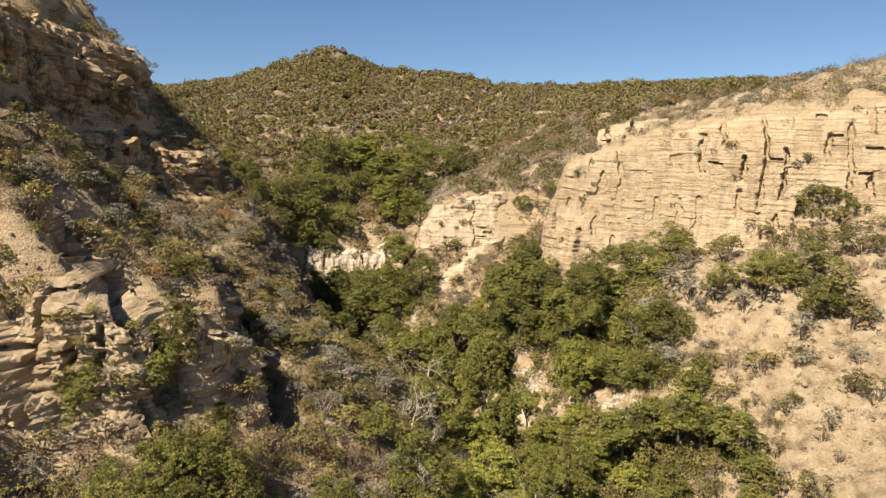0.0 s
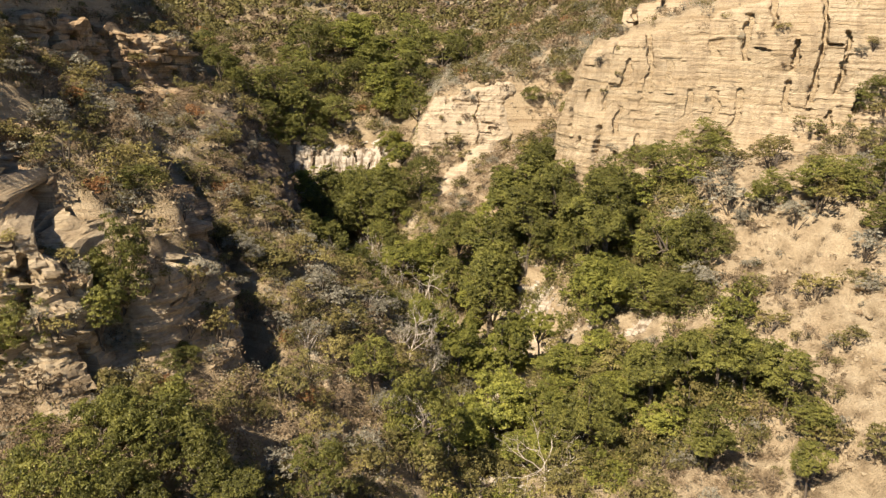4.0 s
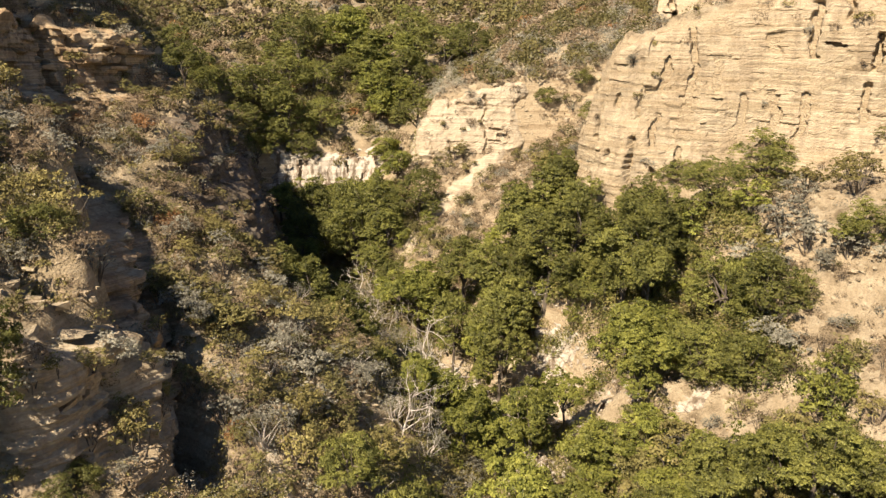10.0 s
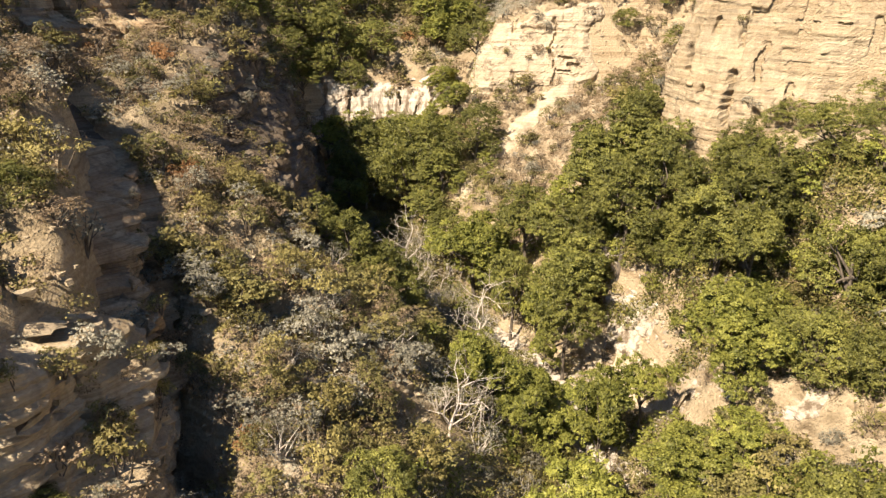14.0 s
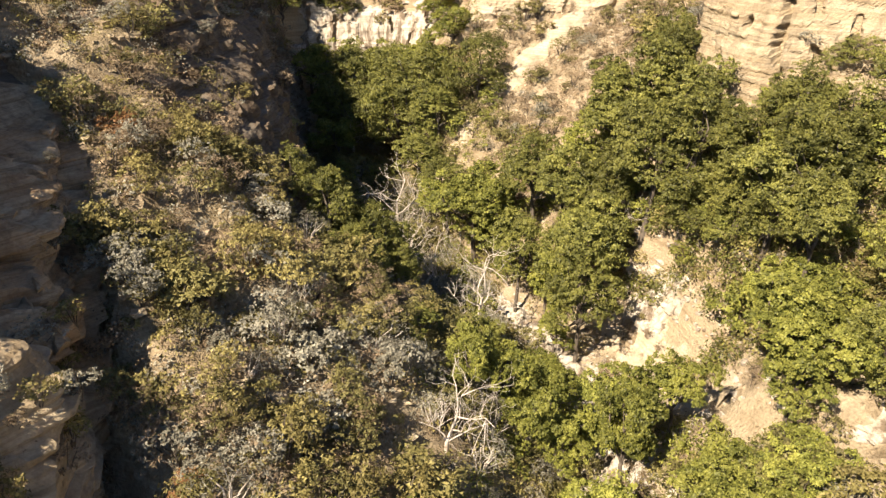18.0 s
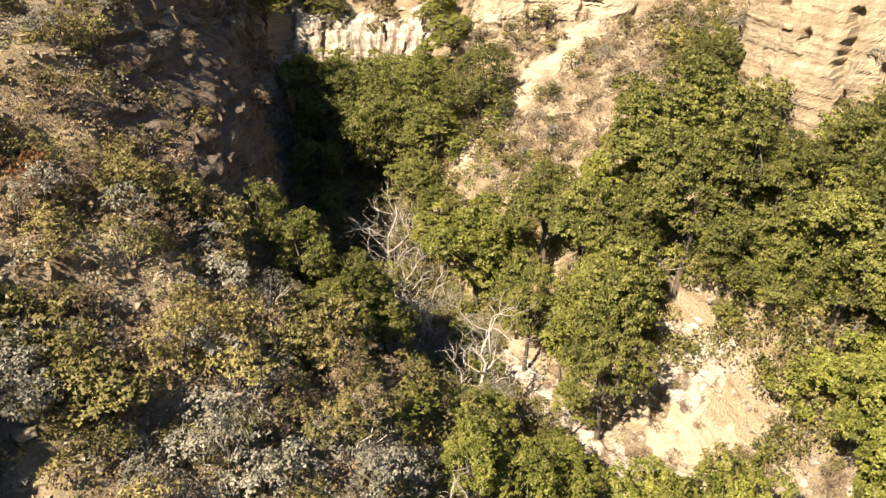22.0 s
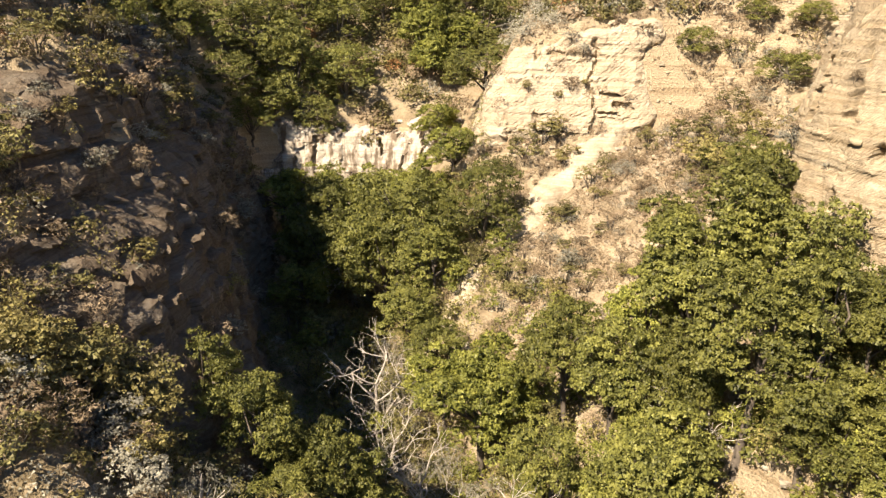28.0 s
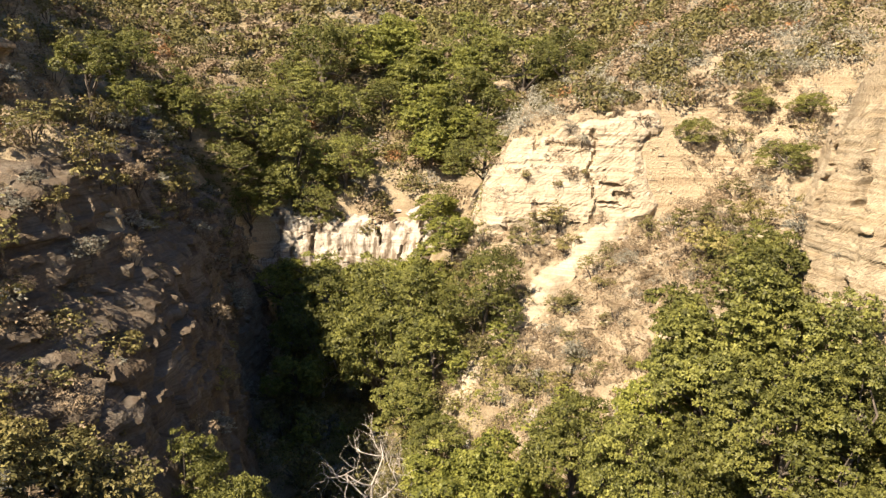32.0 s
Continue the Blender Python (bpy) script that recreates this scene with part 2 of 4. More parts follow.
def mix(nt, fac, a, b, blend="MIX"):
    m = nt.nodes.new("ShaderNodeMix")
    m.data_type, m.blend_type = "RGBA", blend
    for socket, v in ((m.inputs[0], fac), (m.inputs[6], a), (m.inputs[7], b)):
        if isinstance(v, (int, float)):
            socket.default_value = v
        elif isinstance(v, tuple):
            socket.default_value = (*v, 1)
        else:
            nt.links.new(v, socket)
    return m.outputs[2]


def noise_tex(nt, coord, scale, detail=5.0, stretch=(1, 1, 1), rough=0.6):
    mp = nt.nodes.new("ShaderNodeMapping")
    mp.inputs["Scale"].default_value = stretch
    nt.links.new(coord, mp.inputs[0])
    n = node(nt, "ShaderNodeTexNoise", Scale=scale, Detail=detail, Roughness=rough)
    nt.links.new(mp.outputs[0], n.inputs["Vector"])
    return n.outputs["Fac"]


def bump(nt, bsdf, height, strength=0.6, distance=0.1):
    b = node(nt, "ShaderNodeBump", Strength=strength, Distance=distance)
    nt.links.new(height, b.inputs["Height"])
    nt.links.new(b.outputs[0], bsdf.inputs["Normal"])


def position(nt):
    return nt.nodes.new("ShaderNodeNewGeometry").outputs["Position"]


def make_rock(name, pale, tan, rust, strata=1.0, stain=0.5, streak=0.25):
    """Bedded sandstone: thin level beds, blotches, rusty stains, run-off streaks and pits."""
    m, nt, bsdf = material(name, 0.92)
    pos = position(nt)
    beds = noise_tex(nt, pos, 1.0, 5, (0.05, 0.05, 2.4), 0.7)
    blot = noise_tex(nt, pos, 0.35, 5)
    grain = noise_tex(nt, pos, 5.0, 8, (1, 1, 1.6), 0.72)
    runs = noise_tex(nt, pos, 1.3, 5, (1.0, 1.0, 0.12), 0.65)
    c = ramp(nt, beds, [(0.32, tan), (0.5, pale), (0.58, tan), (0.7, pale)])
    thin = noise_tex(nt, pos, 1.0, 3, (0.04, 0.04, 8.0), 0.6)
    c = mix(nt, 0.55 * min(strata, 1.0), c, ramp(nt, thin, [(0.36, (0.5, 0.44, 0.36)), (0.5, (1.0,) * 3)]), "MULTIPLY")
    c = mix(nt, ramp(nt, blot, [(0.42, (0, 0, 0)), (0.68, (stain,) * 3)]), c, rust)
    c = mix(nt, ramp(nt, runs, [(0.48, (0, 0, 0)), (0.6, (streak,) * 3)]), c, (0.16, 0.115, 0.075))
    c = mix(nt, 0.4, c, ramp(nt, grain, [(0.33, (0.3,) * 3), (0.56, (1.0,) * 3)]), "MULTIPLY")
    nt.links.new(c, bsdf.inputs["Base Color"])
    add = nt.nodes.new("ShaderNodeMath")
    add.operation = "MULTIPLY_ADD"
    nt.links.new(beds, add.inputs[0])
    add.inputs[1].default_value = 0.7 * strata
    nt.links.new(grain, add.inputs[2])
    bump(nt, bsdf, add.outputs[0], 1.0, 0.14)
    return m


def make_ground():
    """Dry soil with straw, litter and loose stone."""
    m, nt, bsdf = material("dry_hillside_soil", 0.95)
    pos = position(nt)
    big, mid, fine = noise_tex(nt, pos, 0.09, 4), noise_tex(nt, pos, 0.7, 6), noise_tex(nt, pos, 7.0, 6)
    c = ramp(nt, mid, [(0.32, (0.19, 0.14, 0.082)), (0.5, (0.35, 0.275, 0.172)), (0.66, (0.48, 0.39, 0.26))])
    c = mix(nt, ramp(nt, big, [(0.45, (0, 0, 0)), (0.62, (0.5,) * 3)]), c, (0.25, 0.20, 0.11))
    # the eastern side weathers to pale sandy earth
    side = nt.nodes.new("ShaderNodeSeparateXYZ")
    nt.links.new(pos, side.inputs[0])
    across = nt.nodes.new("ShaderNodeMath")
    across.operation = "MULTIPLY_ADD"
    nt.links.new(big, across.inputs[0])
    across.inputs[1].default_value = 14.0
    nt.links.new(side.outputs[0], across.inputs[2])
    reach = nt.nodes.new("ShaderNodeMapRange")
    reach.inputs["From Min"].default_value, reach.inputs["From Max"].default_value = -3.0, 9.0
    nt.links.new(across.outputs[0], reach.inputs[0])
    sandy = ramp(nt, mid, [(0.34, (0.22, 0.165, 0.10)), (0.48, (0.41, 0.325, 0.21)), (0.64, (0.53, 0.435, 0.295))])
    c = mix(nt, reach.outputs[0], c, sandy)
    beds = noise_tex(nt, pos, 1.0, 4, (0.06, 0.06, 2.2))
    rock = ramp(nt, beds, [(0.3, (0.33, 0.24, 0.14)), (0.55, (0.55, 0.44, 0.29)), (0.7, (0.38, 0.285, 0.17))])
    up = nt.nodes.new("ShaderNodeSeparateXYZ")
    nt.links.new(nt.nodes.new("ShaderNodeNewGeometry").outputs["Normal"], up.inputs[0])
    rough_up = nt.nodes.new("ShaderNodeMath")
    rough_up.operation = "MULTIPLY_ADD"
    nt.links.new(mid, rough_up.inputs[0])
    rough_up.inputs[1].default_value = 0.35
    nt.links.new(up.outputs[2], rough_up.inputs[2])
    c = mix(nt, ramp(nt, rough_up.outputs[0], [(0.62, (1,) * 3), (0.92, (0,) * 3)]), c, rock)
    c = mix(nt, 0.45, c, ramp(nt, fine, [(0.3, (0.3,) * 3), (0.65, (1.0,) * 3)]), "MULTIPLY")
    nt.links.new(c, bsdf.inputs["Base Color"])
    bump(nt, bsdf, fine, 1.0, 0.3)
    return m


def make_foliage(name, dark, mid, light, shine=0.3, through=0.14):
    """Leaves that vary leaf by leaf and plant by plant, with lit and shaded lobes painted in."""
    m, nt, bsdf = material(name, 0.55)
    bsdf.inputs["Specular IOR Level"].default_value = shine
    island = nt.nodes.new("ShaderNodeNewGeometry").outputs["Random Per Island"]
    own = nt.nodes.new("ShaderNodeObjectInfo").outputs["Random"]
    lobe_shade = noise_tex(nt, position(nt), 0.9, 3)
    c = ramp(nt, island, [(0.0, dark), (0.4, mid), (0.8, mid), (1.0, light)])
    # noise paints sunlit lobes and shaded gaps into the leaf colour
    c = mix(nt, ramp(nt, lobe_shade, [(0.46, (0, 0, 0)), (0.66, (0.6,) * 3)]), c, light)
    c = mix(nt, ramp(nt, lobe_shade, [(0.38, (0.4,) * 3), (0.5, (0, 0, 0))]), c, dark)
    hue = node(nt, "ShaderNodeHueSaturation", Saturation=1.0)
    vary = nt.nodes.new("ShaderNodeMapRange")
    vary.inputs["To Min"].default_value, vary.inputs["To Max"].default_value = 0.72, 1.3
    nt.links.new(own, vary.inputs[0])
    nt.links.new(vary.outputs[0], hue.inputs["Value"])
    nt.links.new(c, hue.inputs["Color"])
    nt.links.new(hue.outputs[0], bsdf.inputs["Base Color"])
    tr = nt.nodes.new("ShaderNodeBsdfTranslucent")
    nt.links.new(hue.outputs[0], tr.inputs[0])
    mx = node(nt, "ShaderNodeMixShader", Fac=through)
    nt.links.new(bsdf.outputs[0], mx.inputs[1])
    nt.links.new(tr.outputs[0], mx.inputs[2])
    nt.links.new(mx.outputs[0], nt.nodes["Material Output"].inputs[0])
    return m


def make_bark(name, dark, light):
    m, nt, bsdf = material(name, 0.9)
    n = noise_tex(nt, position(nt), 5.0, 5, (1, 1, 0.4))
    nt.links.new(ramp(nt, n, [(0.35, dark), (0.65, light)]), bsdf.inputs["Base Color"])
    bump(nt, bsdf, n, 0.6, 0.05)
    return m


SOIL = make_ground()
ROCK = make_rock("tan_sandstone", (0.51, 0.424, 0.296), (0.405, 0.318, 0.2), (0.34, 0.243, 0.138), 0.6, 0.4, 0.3)
CRAG = make_rock("weathered_sandstone", (0.50, 0.40, 0.265), (0.34, 0.25, 0.15), (0.30, 0.18, 0.09), 1.0, 0.7, 0.5)
# weathered sandstone with the gorge's shade painted into its colours
GORGE_SHADE = make_rock("gorge_shade_sandstone", (0.22, 0.185, 0.14), (0.14, 0.112, 0.082), (0.13, 0.09, 0.055), 1.0, 0.7, 0.6)
CREAM = make_rock("cream_sandstone", (0.56, 0.475, 0.35), (0.45, 0.365, 0.25), (0.39, 0.30, 0.20), 0.6, 0.4, 0.15)
PALE = make_rock("pale_bare_sandstone", (0.605, 0.552, 0.469), (0.484, 0.416, 0.325), (0.378, 0.302, 0.211), 0.4, 0.45, 0.9)
OAK = make_foliage("oak_leaves", (0.038, 0.041, 0.011), (0.146, 0.150, 0.036), (0.28, 0.27, 0.064), 0.3, 0.22)
BRIGHT = make_foliage("bright_leaves", (0.050, 0.057, 0.013), (0.190, 0.200, 0.040), (0.35, 0.34, 0.074), 0.3, 0.26)
SAGE = make_foliage("grey_sage_leaves", (0.115, 0.108, 0.078), (0.25, 0.235, 0.178), (0.38, 0.358, 0.285), 0.1, 0.2)
OLIVE = make_foliage("olive_scrub_leaves", (0.075, 0.062, 0.022), (0.20, 0.168, 0.058), (0.32, 0.275, 0.10), 0.2)
BROWN = make_foliage("dry_scrub_leaves", (0.105, 0.075, 0.045), (0.25, 0.188, 0.118), (0.39, 0.30, 0.20), 0.1, 0.14)
RUST = make_foliage("rusty_scrub_leaves", (0.11, 0.055, 0.025), (0.23, 0.118, 0.052), (0.33, 0.19, 0.085), 0.1, 0.2)
CHAPARRAL = make_foliage("dark_chaparral_leaves", (0.063, 0.057, 0.021), (0.144, 0.129, 0.046), (0.253, 0.224, 0.081), 0.2, 0.15)
BARK = make_bark("grey_brown_bark", (0.06, 0.05, 0.04), (0.17, 0.14, 0.11))
DEADWOOD = make_bark("bleached_dead_wood", (0.34, 0.29, 0.24), (0.62, 0.56, 0.49))


# ---- ground ----
def ground_sheet():
    def axis(a, lo, hi, b, fine, coarse):
        return np.unique(np.concatenate([np.linspace(a, lo, coarse), np.arange(lo, hi, fine), np.linspace(hi, b, coarse)]))
    gx, gy = axis(-135, -50, 60, 142, 0.45, 26), axis(-60, 36, 136, 330, 0.45, 50)
    X, Y = np.meshgrid(gx, gy, indexing="ij")
    Z = ground(X, Y)
    v = np.stack([X, Y, Z], -1).reshape(-1, 3)
    me = np_mesh("ground", v, grid_faces(len(gx), len(gy)), True)
    me.materials.append(SOIL)
    ob = new("ground", me)
    return tagged(ob, "dry tan canyon hillside with straw and loose soil", "ground", kind="structure")


ground_sheet()


# ---- rock ----
FACES = {}


def cliff_face(name, line, low, high, mat, label, lift=0.5, du=0.2, dv=0.16, block=0.55, seed=0, bed=0.42, crack=0.9, spread=1.6, relief=1.0, lumps=0.16, rifts=0.55, ends=4.0):
    """A bedded sandstone face along a line on plan: beds of uneven thickness, joints, blocks that stand proud or have fallen."""
    line = np.array(line, float)
    run = np.concatenate([[0], np.cumsum(np.hypot(*np.diff(line, axis=0).T))])
    u = np.arange(0, run[-1], du)
    px, py = np.interp(u, run, line[:, 0]), np.interp(u, run, line[:, 1])
    k = np.hanning(13) / np.hanning(13).sum()
    px, py = (np.convolve(np.pad(a, 6, "edge"), k, "valid") for a in (px, py))
    tx, ty = np.gradient(px), np.gradient(py)
    ln = np.hypot(tx, ty)
    nx, ny = ty / ln, -tx / ln                      # faces to the right of the line's direction
    zl, zh = np.interp(u, run, low) - 1.5, np.interp(u, run, high)
    zh = zh + 0.9 * fbm(u * 0.35, 0, seed, 3, seed + 3)
    rows = int((zh - zl).max() / dv) + 2
    f = np.linspace(0, 1, rows)
    U = np.repeat(u[:, None], rows, 1)
    Z = zl[:, None] + (zh - zl)[:, None] * f[None]
    dip = Z + 0.05 * U + 0.14 * fbm(U * 0.12, 0, seed, 2, seed)
    q = dip / bed + 1.2 * fbm(dip * 0.7, 0, seed + 5, 2, seed + 1)
    b = np.floor(q)
    big = np.floor(dip / (bed * 4.5) + 0.8 * fbm(U * 0.06, 0, seed, 1, seed + 8))
    joint = U / 1.7 + 2.0 * hash3(b, big, b * 0, seed) + 0.5 * fbm(U * 0.5, dip * 0.4, seed, 2, seed + 2)
    jbig = U / 4.3 + 3.0 * hash3(big, big * 0, big, seed + 4) + 0.35 * fbm(U * 0.3, dip * 0.3, seed, 2, seed + 6)
    out = 0.28 * relief * hash3(b, b * 0, b, seed + 9) + block * hash3(np.floor(joint), b, b * 0, seed + 10) ** 2 + 1.1 * block * hash3(np.floor(jbig), big, b * 0, seed + 11)
    fr, fb = np.abs(joint - np.round(joint)), np.abs(jbig - np.round(jbig))
    out = out - 0.2 * relief * (q - b < 0.22) * (hash3(b, np.floor(U / 6), b * 0, seed + 21) > 0.4) - 0.2 * relief * (fr < 0.07) 
    rift = U / 2.3 + 0.4 * fbm(Z * 0.25, U * 0.1, seed, 3, seed + 12) + 0.12 * fbm(Z * 1.4, U, seed, 2, seed + 16)
    away, which = np.abs(rift - np.round(rift)), np.round(rift)
    live = step(rifts, rifts + 0.11, vnoise(which * 7.3, Z * 0.4, U * 0.05, seed + 18))
    out = out - crack * live * (1 - step(0.02, (0.05 if crack < 1.7 else 0.10) + 0.09 * hash3(which, b, b * 0, seed + 19), away))
    out = out - 1.1 * crack * ((hash3(np.floor(joint), b, b * 0, seed + 13) > 0.975) & (fr > 0.1))
    out = out + 0.9 * fbm(U * 0.16, Z * 0.16, seed, 3, seed + 14) + lumps * fbm(U * 1.6, Z * 1.6, seed, 3, seed + 15) + 0.2 * min(block, 1.0) * fbm(U * 0.7, Z * 0.7, seed, 4, seed + 20)
    ragged = 1.5 * fbm(Z * 0.5, 0, seed, 3, seed + 17)
    fade = np.minimum(step(0, ends, U + ragged * ends / 4), step(0, ends, run[-1] - U + ragged * ends / 4))
    # lie on the hillside: for each height the outermost place where the ground reaches it
    reach = np.arange(9.0, -9.0, -0.25)
    g = np.maximum.accumulate(ground(px[:, None] + nx[:, None] * reach, py[:, None] + ny[:, None] * reach, False), axis=1)
    base = np.stack([np.interp(Z[i], g[i], reach, left=9.0, right=-9.0) for i in range(len(u))])
    kz = np.hanning(9) / np.hanning(9).sum()
    base = np.stack([np.convolve(np.pad(c, 4, "edge"), kz, "valid") for c in base.T], 1)
    base = np.clip(base, -9, spread)
    off = base + (out + lift) * fade - 1.6 * (1 - fade) - 2.6 * step(0.86, 1.0, f)[None] ** 1.5 - 0.4 * (1 - step(0, 0.1, f))[None]
    v = np.stack([px[:, None] + nx[:, None] * off, py[:, None] + ny[:, None] * off, Z], -1)
    me = np_mesh(name, v.reshape(-1, 3), grid_faces(len(u), rows))
    me.materials.append(mat)
    ob = tagged(new(name, me), label, "cliff", kind="structure")
    proud = (fade > 0.9) & (Z > ground(v[..., 0], v[..., 1]) - 0.3) & (f < 0.93)[None]
    FACES[name] = (ob, v, proud, np.stack([nx, ny], -1), mat)
    return ob


def stone_mesh(seed, flat=0.75, cuts=11):
    """An angular block with chipped faces."""
    r = np.random.default_rng(seed)
    bm = bmesh.new()
    bmesh.ops.create_icosphere(bm, subdivisions=3, radius=1.0)
    planes = r.normal(0, 1, (cuts, 3))
    planes /= np.linalg.norm(planes, axis=1)[:, None]
    reach = r.uniform(0.3, 0.66, cuts)
    for vert in bm.verts:
        p = np.array(vert.co)
        for n, d in zip(planes, reach):
            over = p @ n - d
            if over > 0:
                p = p - n * over * 0.97
        p = p * [1, 0.85, flat] * (1 + 0.03 * r.normal())
        vert.co = p
    me = bpy.data.meshes.new("stone")
    bm.to_mesh(me)
    bm.free()
    return me


# ---- plants ----
def crown_points(r, radii, clumps, clump_r, sprays, per, spray_r, low=-0.35, inner=0.5):
    """Leaf places on the sprays of the clumps of an uneven crown, and the way that each leaf faces."""
    d = r.normal(0, 1, (clumps * 4, 3))
    d /= np.linalg.norm(d, axis=1)[:, None]
    d = d[d[:, 2] > low][:clumps]
    uneven = 0.62 + 0.6 * vnoise(d[:, 0] * 1.8 + 9, d[:, 1] * 1.8, d[:, 2] * 1.8, int(r.integers(1000)))
    mid = d * radii * (r.uniform(inner, 1.0, len(d)) * uneven)[:, None]
    pts, outs = [], []
    for c in mid:
        cr = clump_r * r.uniform(0.55, 1.4)
        n = max(3, int(sprays * (cr / clump_r) ** 2))
        o = r.normal(0, 1, (n * 2, 3)) + c / (np.linalg.norm(c) + 1e-6) * 0.5
        o /= np.linalg.norm(o, axis=1)[:, None]
        o = o[o[:, 2] > -0.3][:n]
        hub = c + o * cr * r.uniform(0.7, 1.1, (len(o), 1)) * [1, 1, 0.8]
        size = spray_r * r.uniform(0.6, 1.4, (len(o), 1, 1))
        k = r.normal(0, 1, (len(o), per, 3))
        k /= np.linalg.norm(k, axis=2)[..., None]
        k[..., 2] = np.abs(k[..., 2])
        pts.append((hub[:, None] + k * size * np.clip(r.normal(0.9, 0.22, (len(o), per, 1)), 0.3, 1.4) * [1, 1, 0.6]).reshape(-1, 3))
        outs.append((k * 0.7 + o[:, None] * 0.5).reshape(-1, 3))
    return mid, np.concatenate(pts), np.concatenate(outs)


def make_tree(name, seed, leaf_mat, radius, height, trunk_h, clumps=24, leaf=0.12, bark=BARK, label="", category="tree"):
    """A tree at the origin: tapered trunk, limbs, and a crown of leaf clumps, each of many sprays."""
    r = np.random.default_rng(seed)
    top = new(name)
    radii = np.array([radius, radius, (height - trunk_h) * 0.5])
    cz = height - radii[2]
    mid, pts, outs = crown_points(r, radii, clumps, radius * 0.31, 24, 28, radius * 0.08, -0.75, 0.5)
    lv, lf = leaves(pts + [0, 0, cz], outs, leaf, r)
    trunk = np.array([[0, 0, -0.8], [0.1, 0, 0.3 * trunk_h], [0.2 * r.normal(), 0.2 * r.normal(), trunk_h], [0.3 * r.normal(), 0.3 * r.normal(), cz]])
    tr = radius * 0.07
    part("trunk", np_mesh("trunk", *tube(trunk, tr * np.array([1.25, 1.0, 0.8, 0.45])), True), bark, top)
    for m in mid[:: max(1, len(mid) // 9)]:
        s = trunk[2] + (trunk[3] - trunk[2]) * r.uniform(0, 0.7)
        e = m + [0, 0, cz]
        k = s + (e - s) * 0.5 + r.normal(0, 0.12 * radius, 3)
        part("limb", np_mesh("limb", *tube([s, k, e], tr * np.array([0.5, 0.32, 0.1]), 5), True), bark, top)
    part("crown", np_mesh("crown", lv, lf), leaf_mat, top)
    return tagged(top, label, category)


def make_shrub(name, seed, leaf_mat, radius, height, n_leaf, leaf, label, category="shrub", twigs=7, wood=BARK, slim=0.55):
    r = np.random.default_rng(seed)
    top = new(name)
    mid, pts, outs = crown_points(r, np.array([radius * 0.85, radius * 0.85, height * 0.55]), 11, radius * 0.36, 10, max(6, n_leaf // 100), radius * 0.11, -0.15, 0.45)
    lv, lf = leaves(pts + [0, 0, height * 0.42], outs, leaf, r, 0.5, slim)
    stems = []
    for m in mid[:twigs]:
        e = m + [0, 0, height * 0.45]
        stems.append(tube([[0, 0, -0.4], e * 0.5 + r.normal(0, 0.08, 3), e * 1.1], [0.04 * radius, 0.025 * radius, 0.008 * radius], 4))
    part("branching_stem", np_mesh("branching_stem", *merged(stems), True), wood, top)
    part("foliage", np_mesh("foliage", lv, lf), leaf_mat, top)
    return tagged(top, label, category)


def planted(x, y, scale=1.0, turn=0.0, tall=1.0, sink=0.1):
    z = float(ground(x, y)) - sink
    return pose(x, y, z, 0, 0, turn) @ Matrix.Diagonal((scale, scale, scale * tall, 1))


# ---- cliffs ----
cliff_face("cliff_east", [(17.5, 109), (14.6, 103), (13.3, 98), (14.0, 93.4), (16.8, 90.0), (22, 88.2), (28, 86.8), (36, 82.0), (44, 78.5), (54, 75)], [17, 15, 14, 14, 15, 16.5, 18, 19, 20, 21],
           [22.5, 23.5, 25, 29.5, 33.5, 35.5, 36, 37, 38, 38], ROCK, "tall tan sandstone cliff with thin level beds and dark cracks", seed=40, relief=0.12, block=0.11, bed=0.3, crack=2.2, du=0.15, dv=0.1, lumps=0.08, rifts=0.46)
cliff_face("cliff_crag", [(-31, 47.5), (-27.5, 46.2), (-24, 46.3), (-21.4, 47.4), (-20.5, 49.4), (-20.9, 53.5)], [8, 7, 7, 7, 8, 10], [24, 23.5, 22, 20.5, 19, 17.5], ROCK,
           "weathered tan sandstone crag with blocky sunlit beds", seed=60, block=0.5, bed=0.36, crack=2.2, relief=0.5, lumps=0.08, rifts=0.5)
cliff_face("cliff_slab", [(-29, 54.5), (-25, 53.8), (-21, 53.2), (-18, 53.6), (-17.2, 55.5), (-18.2, 58.5), (-20.5, 61.5)], [13, 11.5, 10, 9, 9, 9.5, 12], [20.5, 20, 19, 17.5, 17, 16.8, 17], ROCK,
           "tilted tan sandstone slab above the side gully", seed=280, block=0.55, bed=0.4, crack=2.0, relief=0.45, lift=0.9, lumps=0.08, rifts=0.5)
# both gorge walls take the rock colour that has shade painted in
cliff_face("cliff_gorge", [(-10.5, 81), (-13.5, 86), (-16, 91), (-18, 96), (-21.5, 105), (-25, 115), (-27, 127)], [2, 0.5, 0.5, 1, 1.5, 2, 3], [11.5, 16.5, 19, 20, 20.5, 20.5, 18], GORGE_SHADE,
           "sandstone wall of the gorge, painted grey-brown for its shade", seed=80, block=0.5, bed=0.8, crack=1.6, relief=0.25, lift=0.6, lumps=0.22)
cliff_face("cliff_gorge_upper", [(-18.5, 79), (-21.0, 85), (-22.8, 91), (-24.2, 97), (-27, 105), (-31, 115), (-34, 124)], [13, 15, 16.5, 17, 18, 19, 20], [19, 22.5, 24.5, 24.5, 24.5, 25, 25.5], GORGE_SHADE,
           "broken sandstone slope above the gorge wall, painted darker for shade", seed=320, block=0.7, bed=0.6, crack=1.8, relief=0.4, lift=0.3, lumps=0.15)
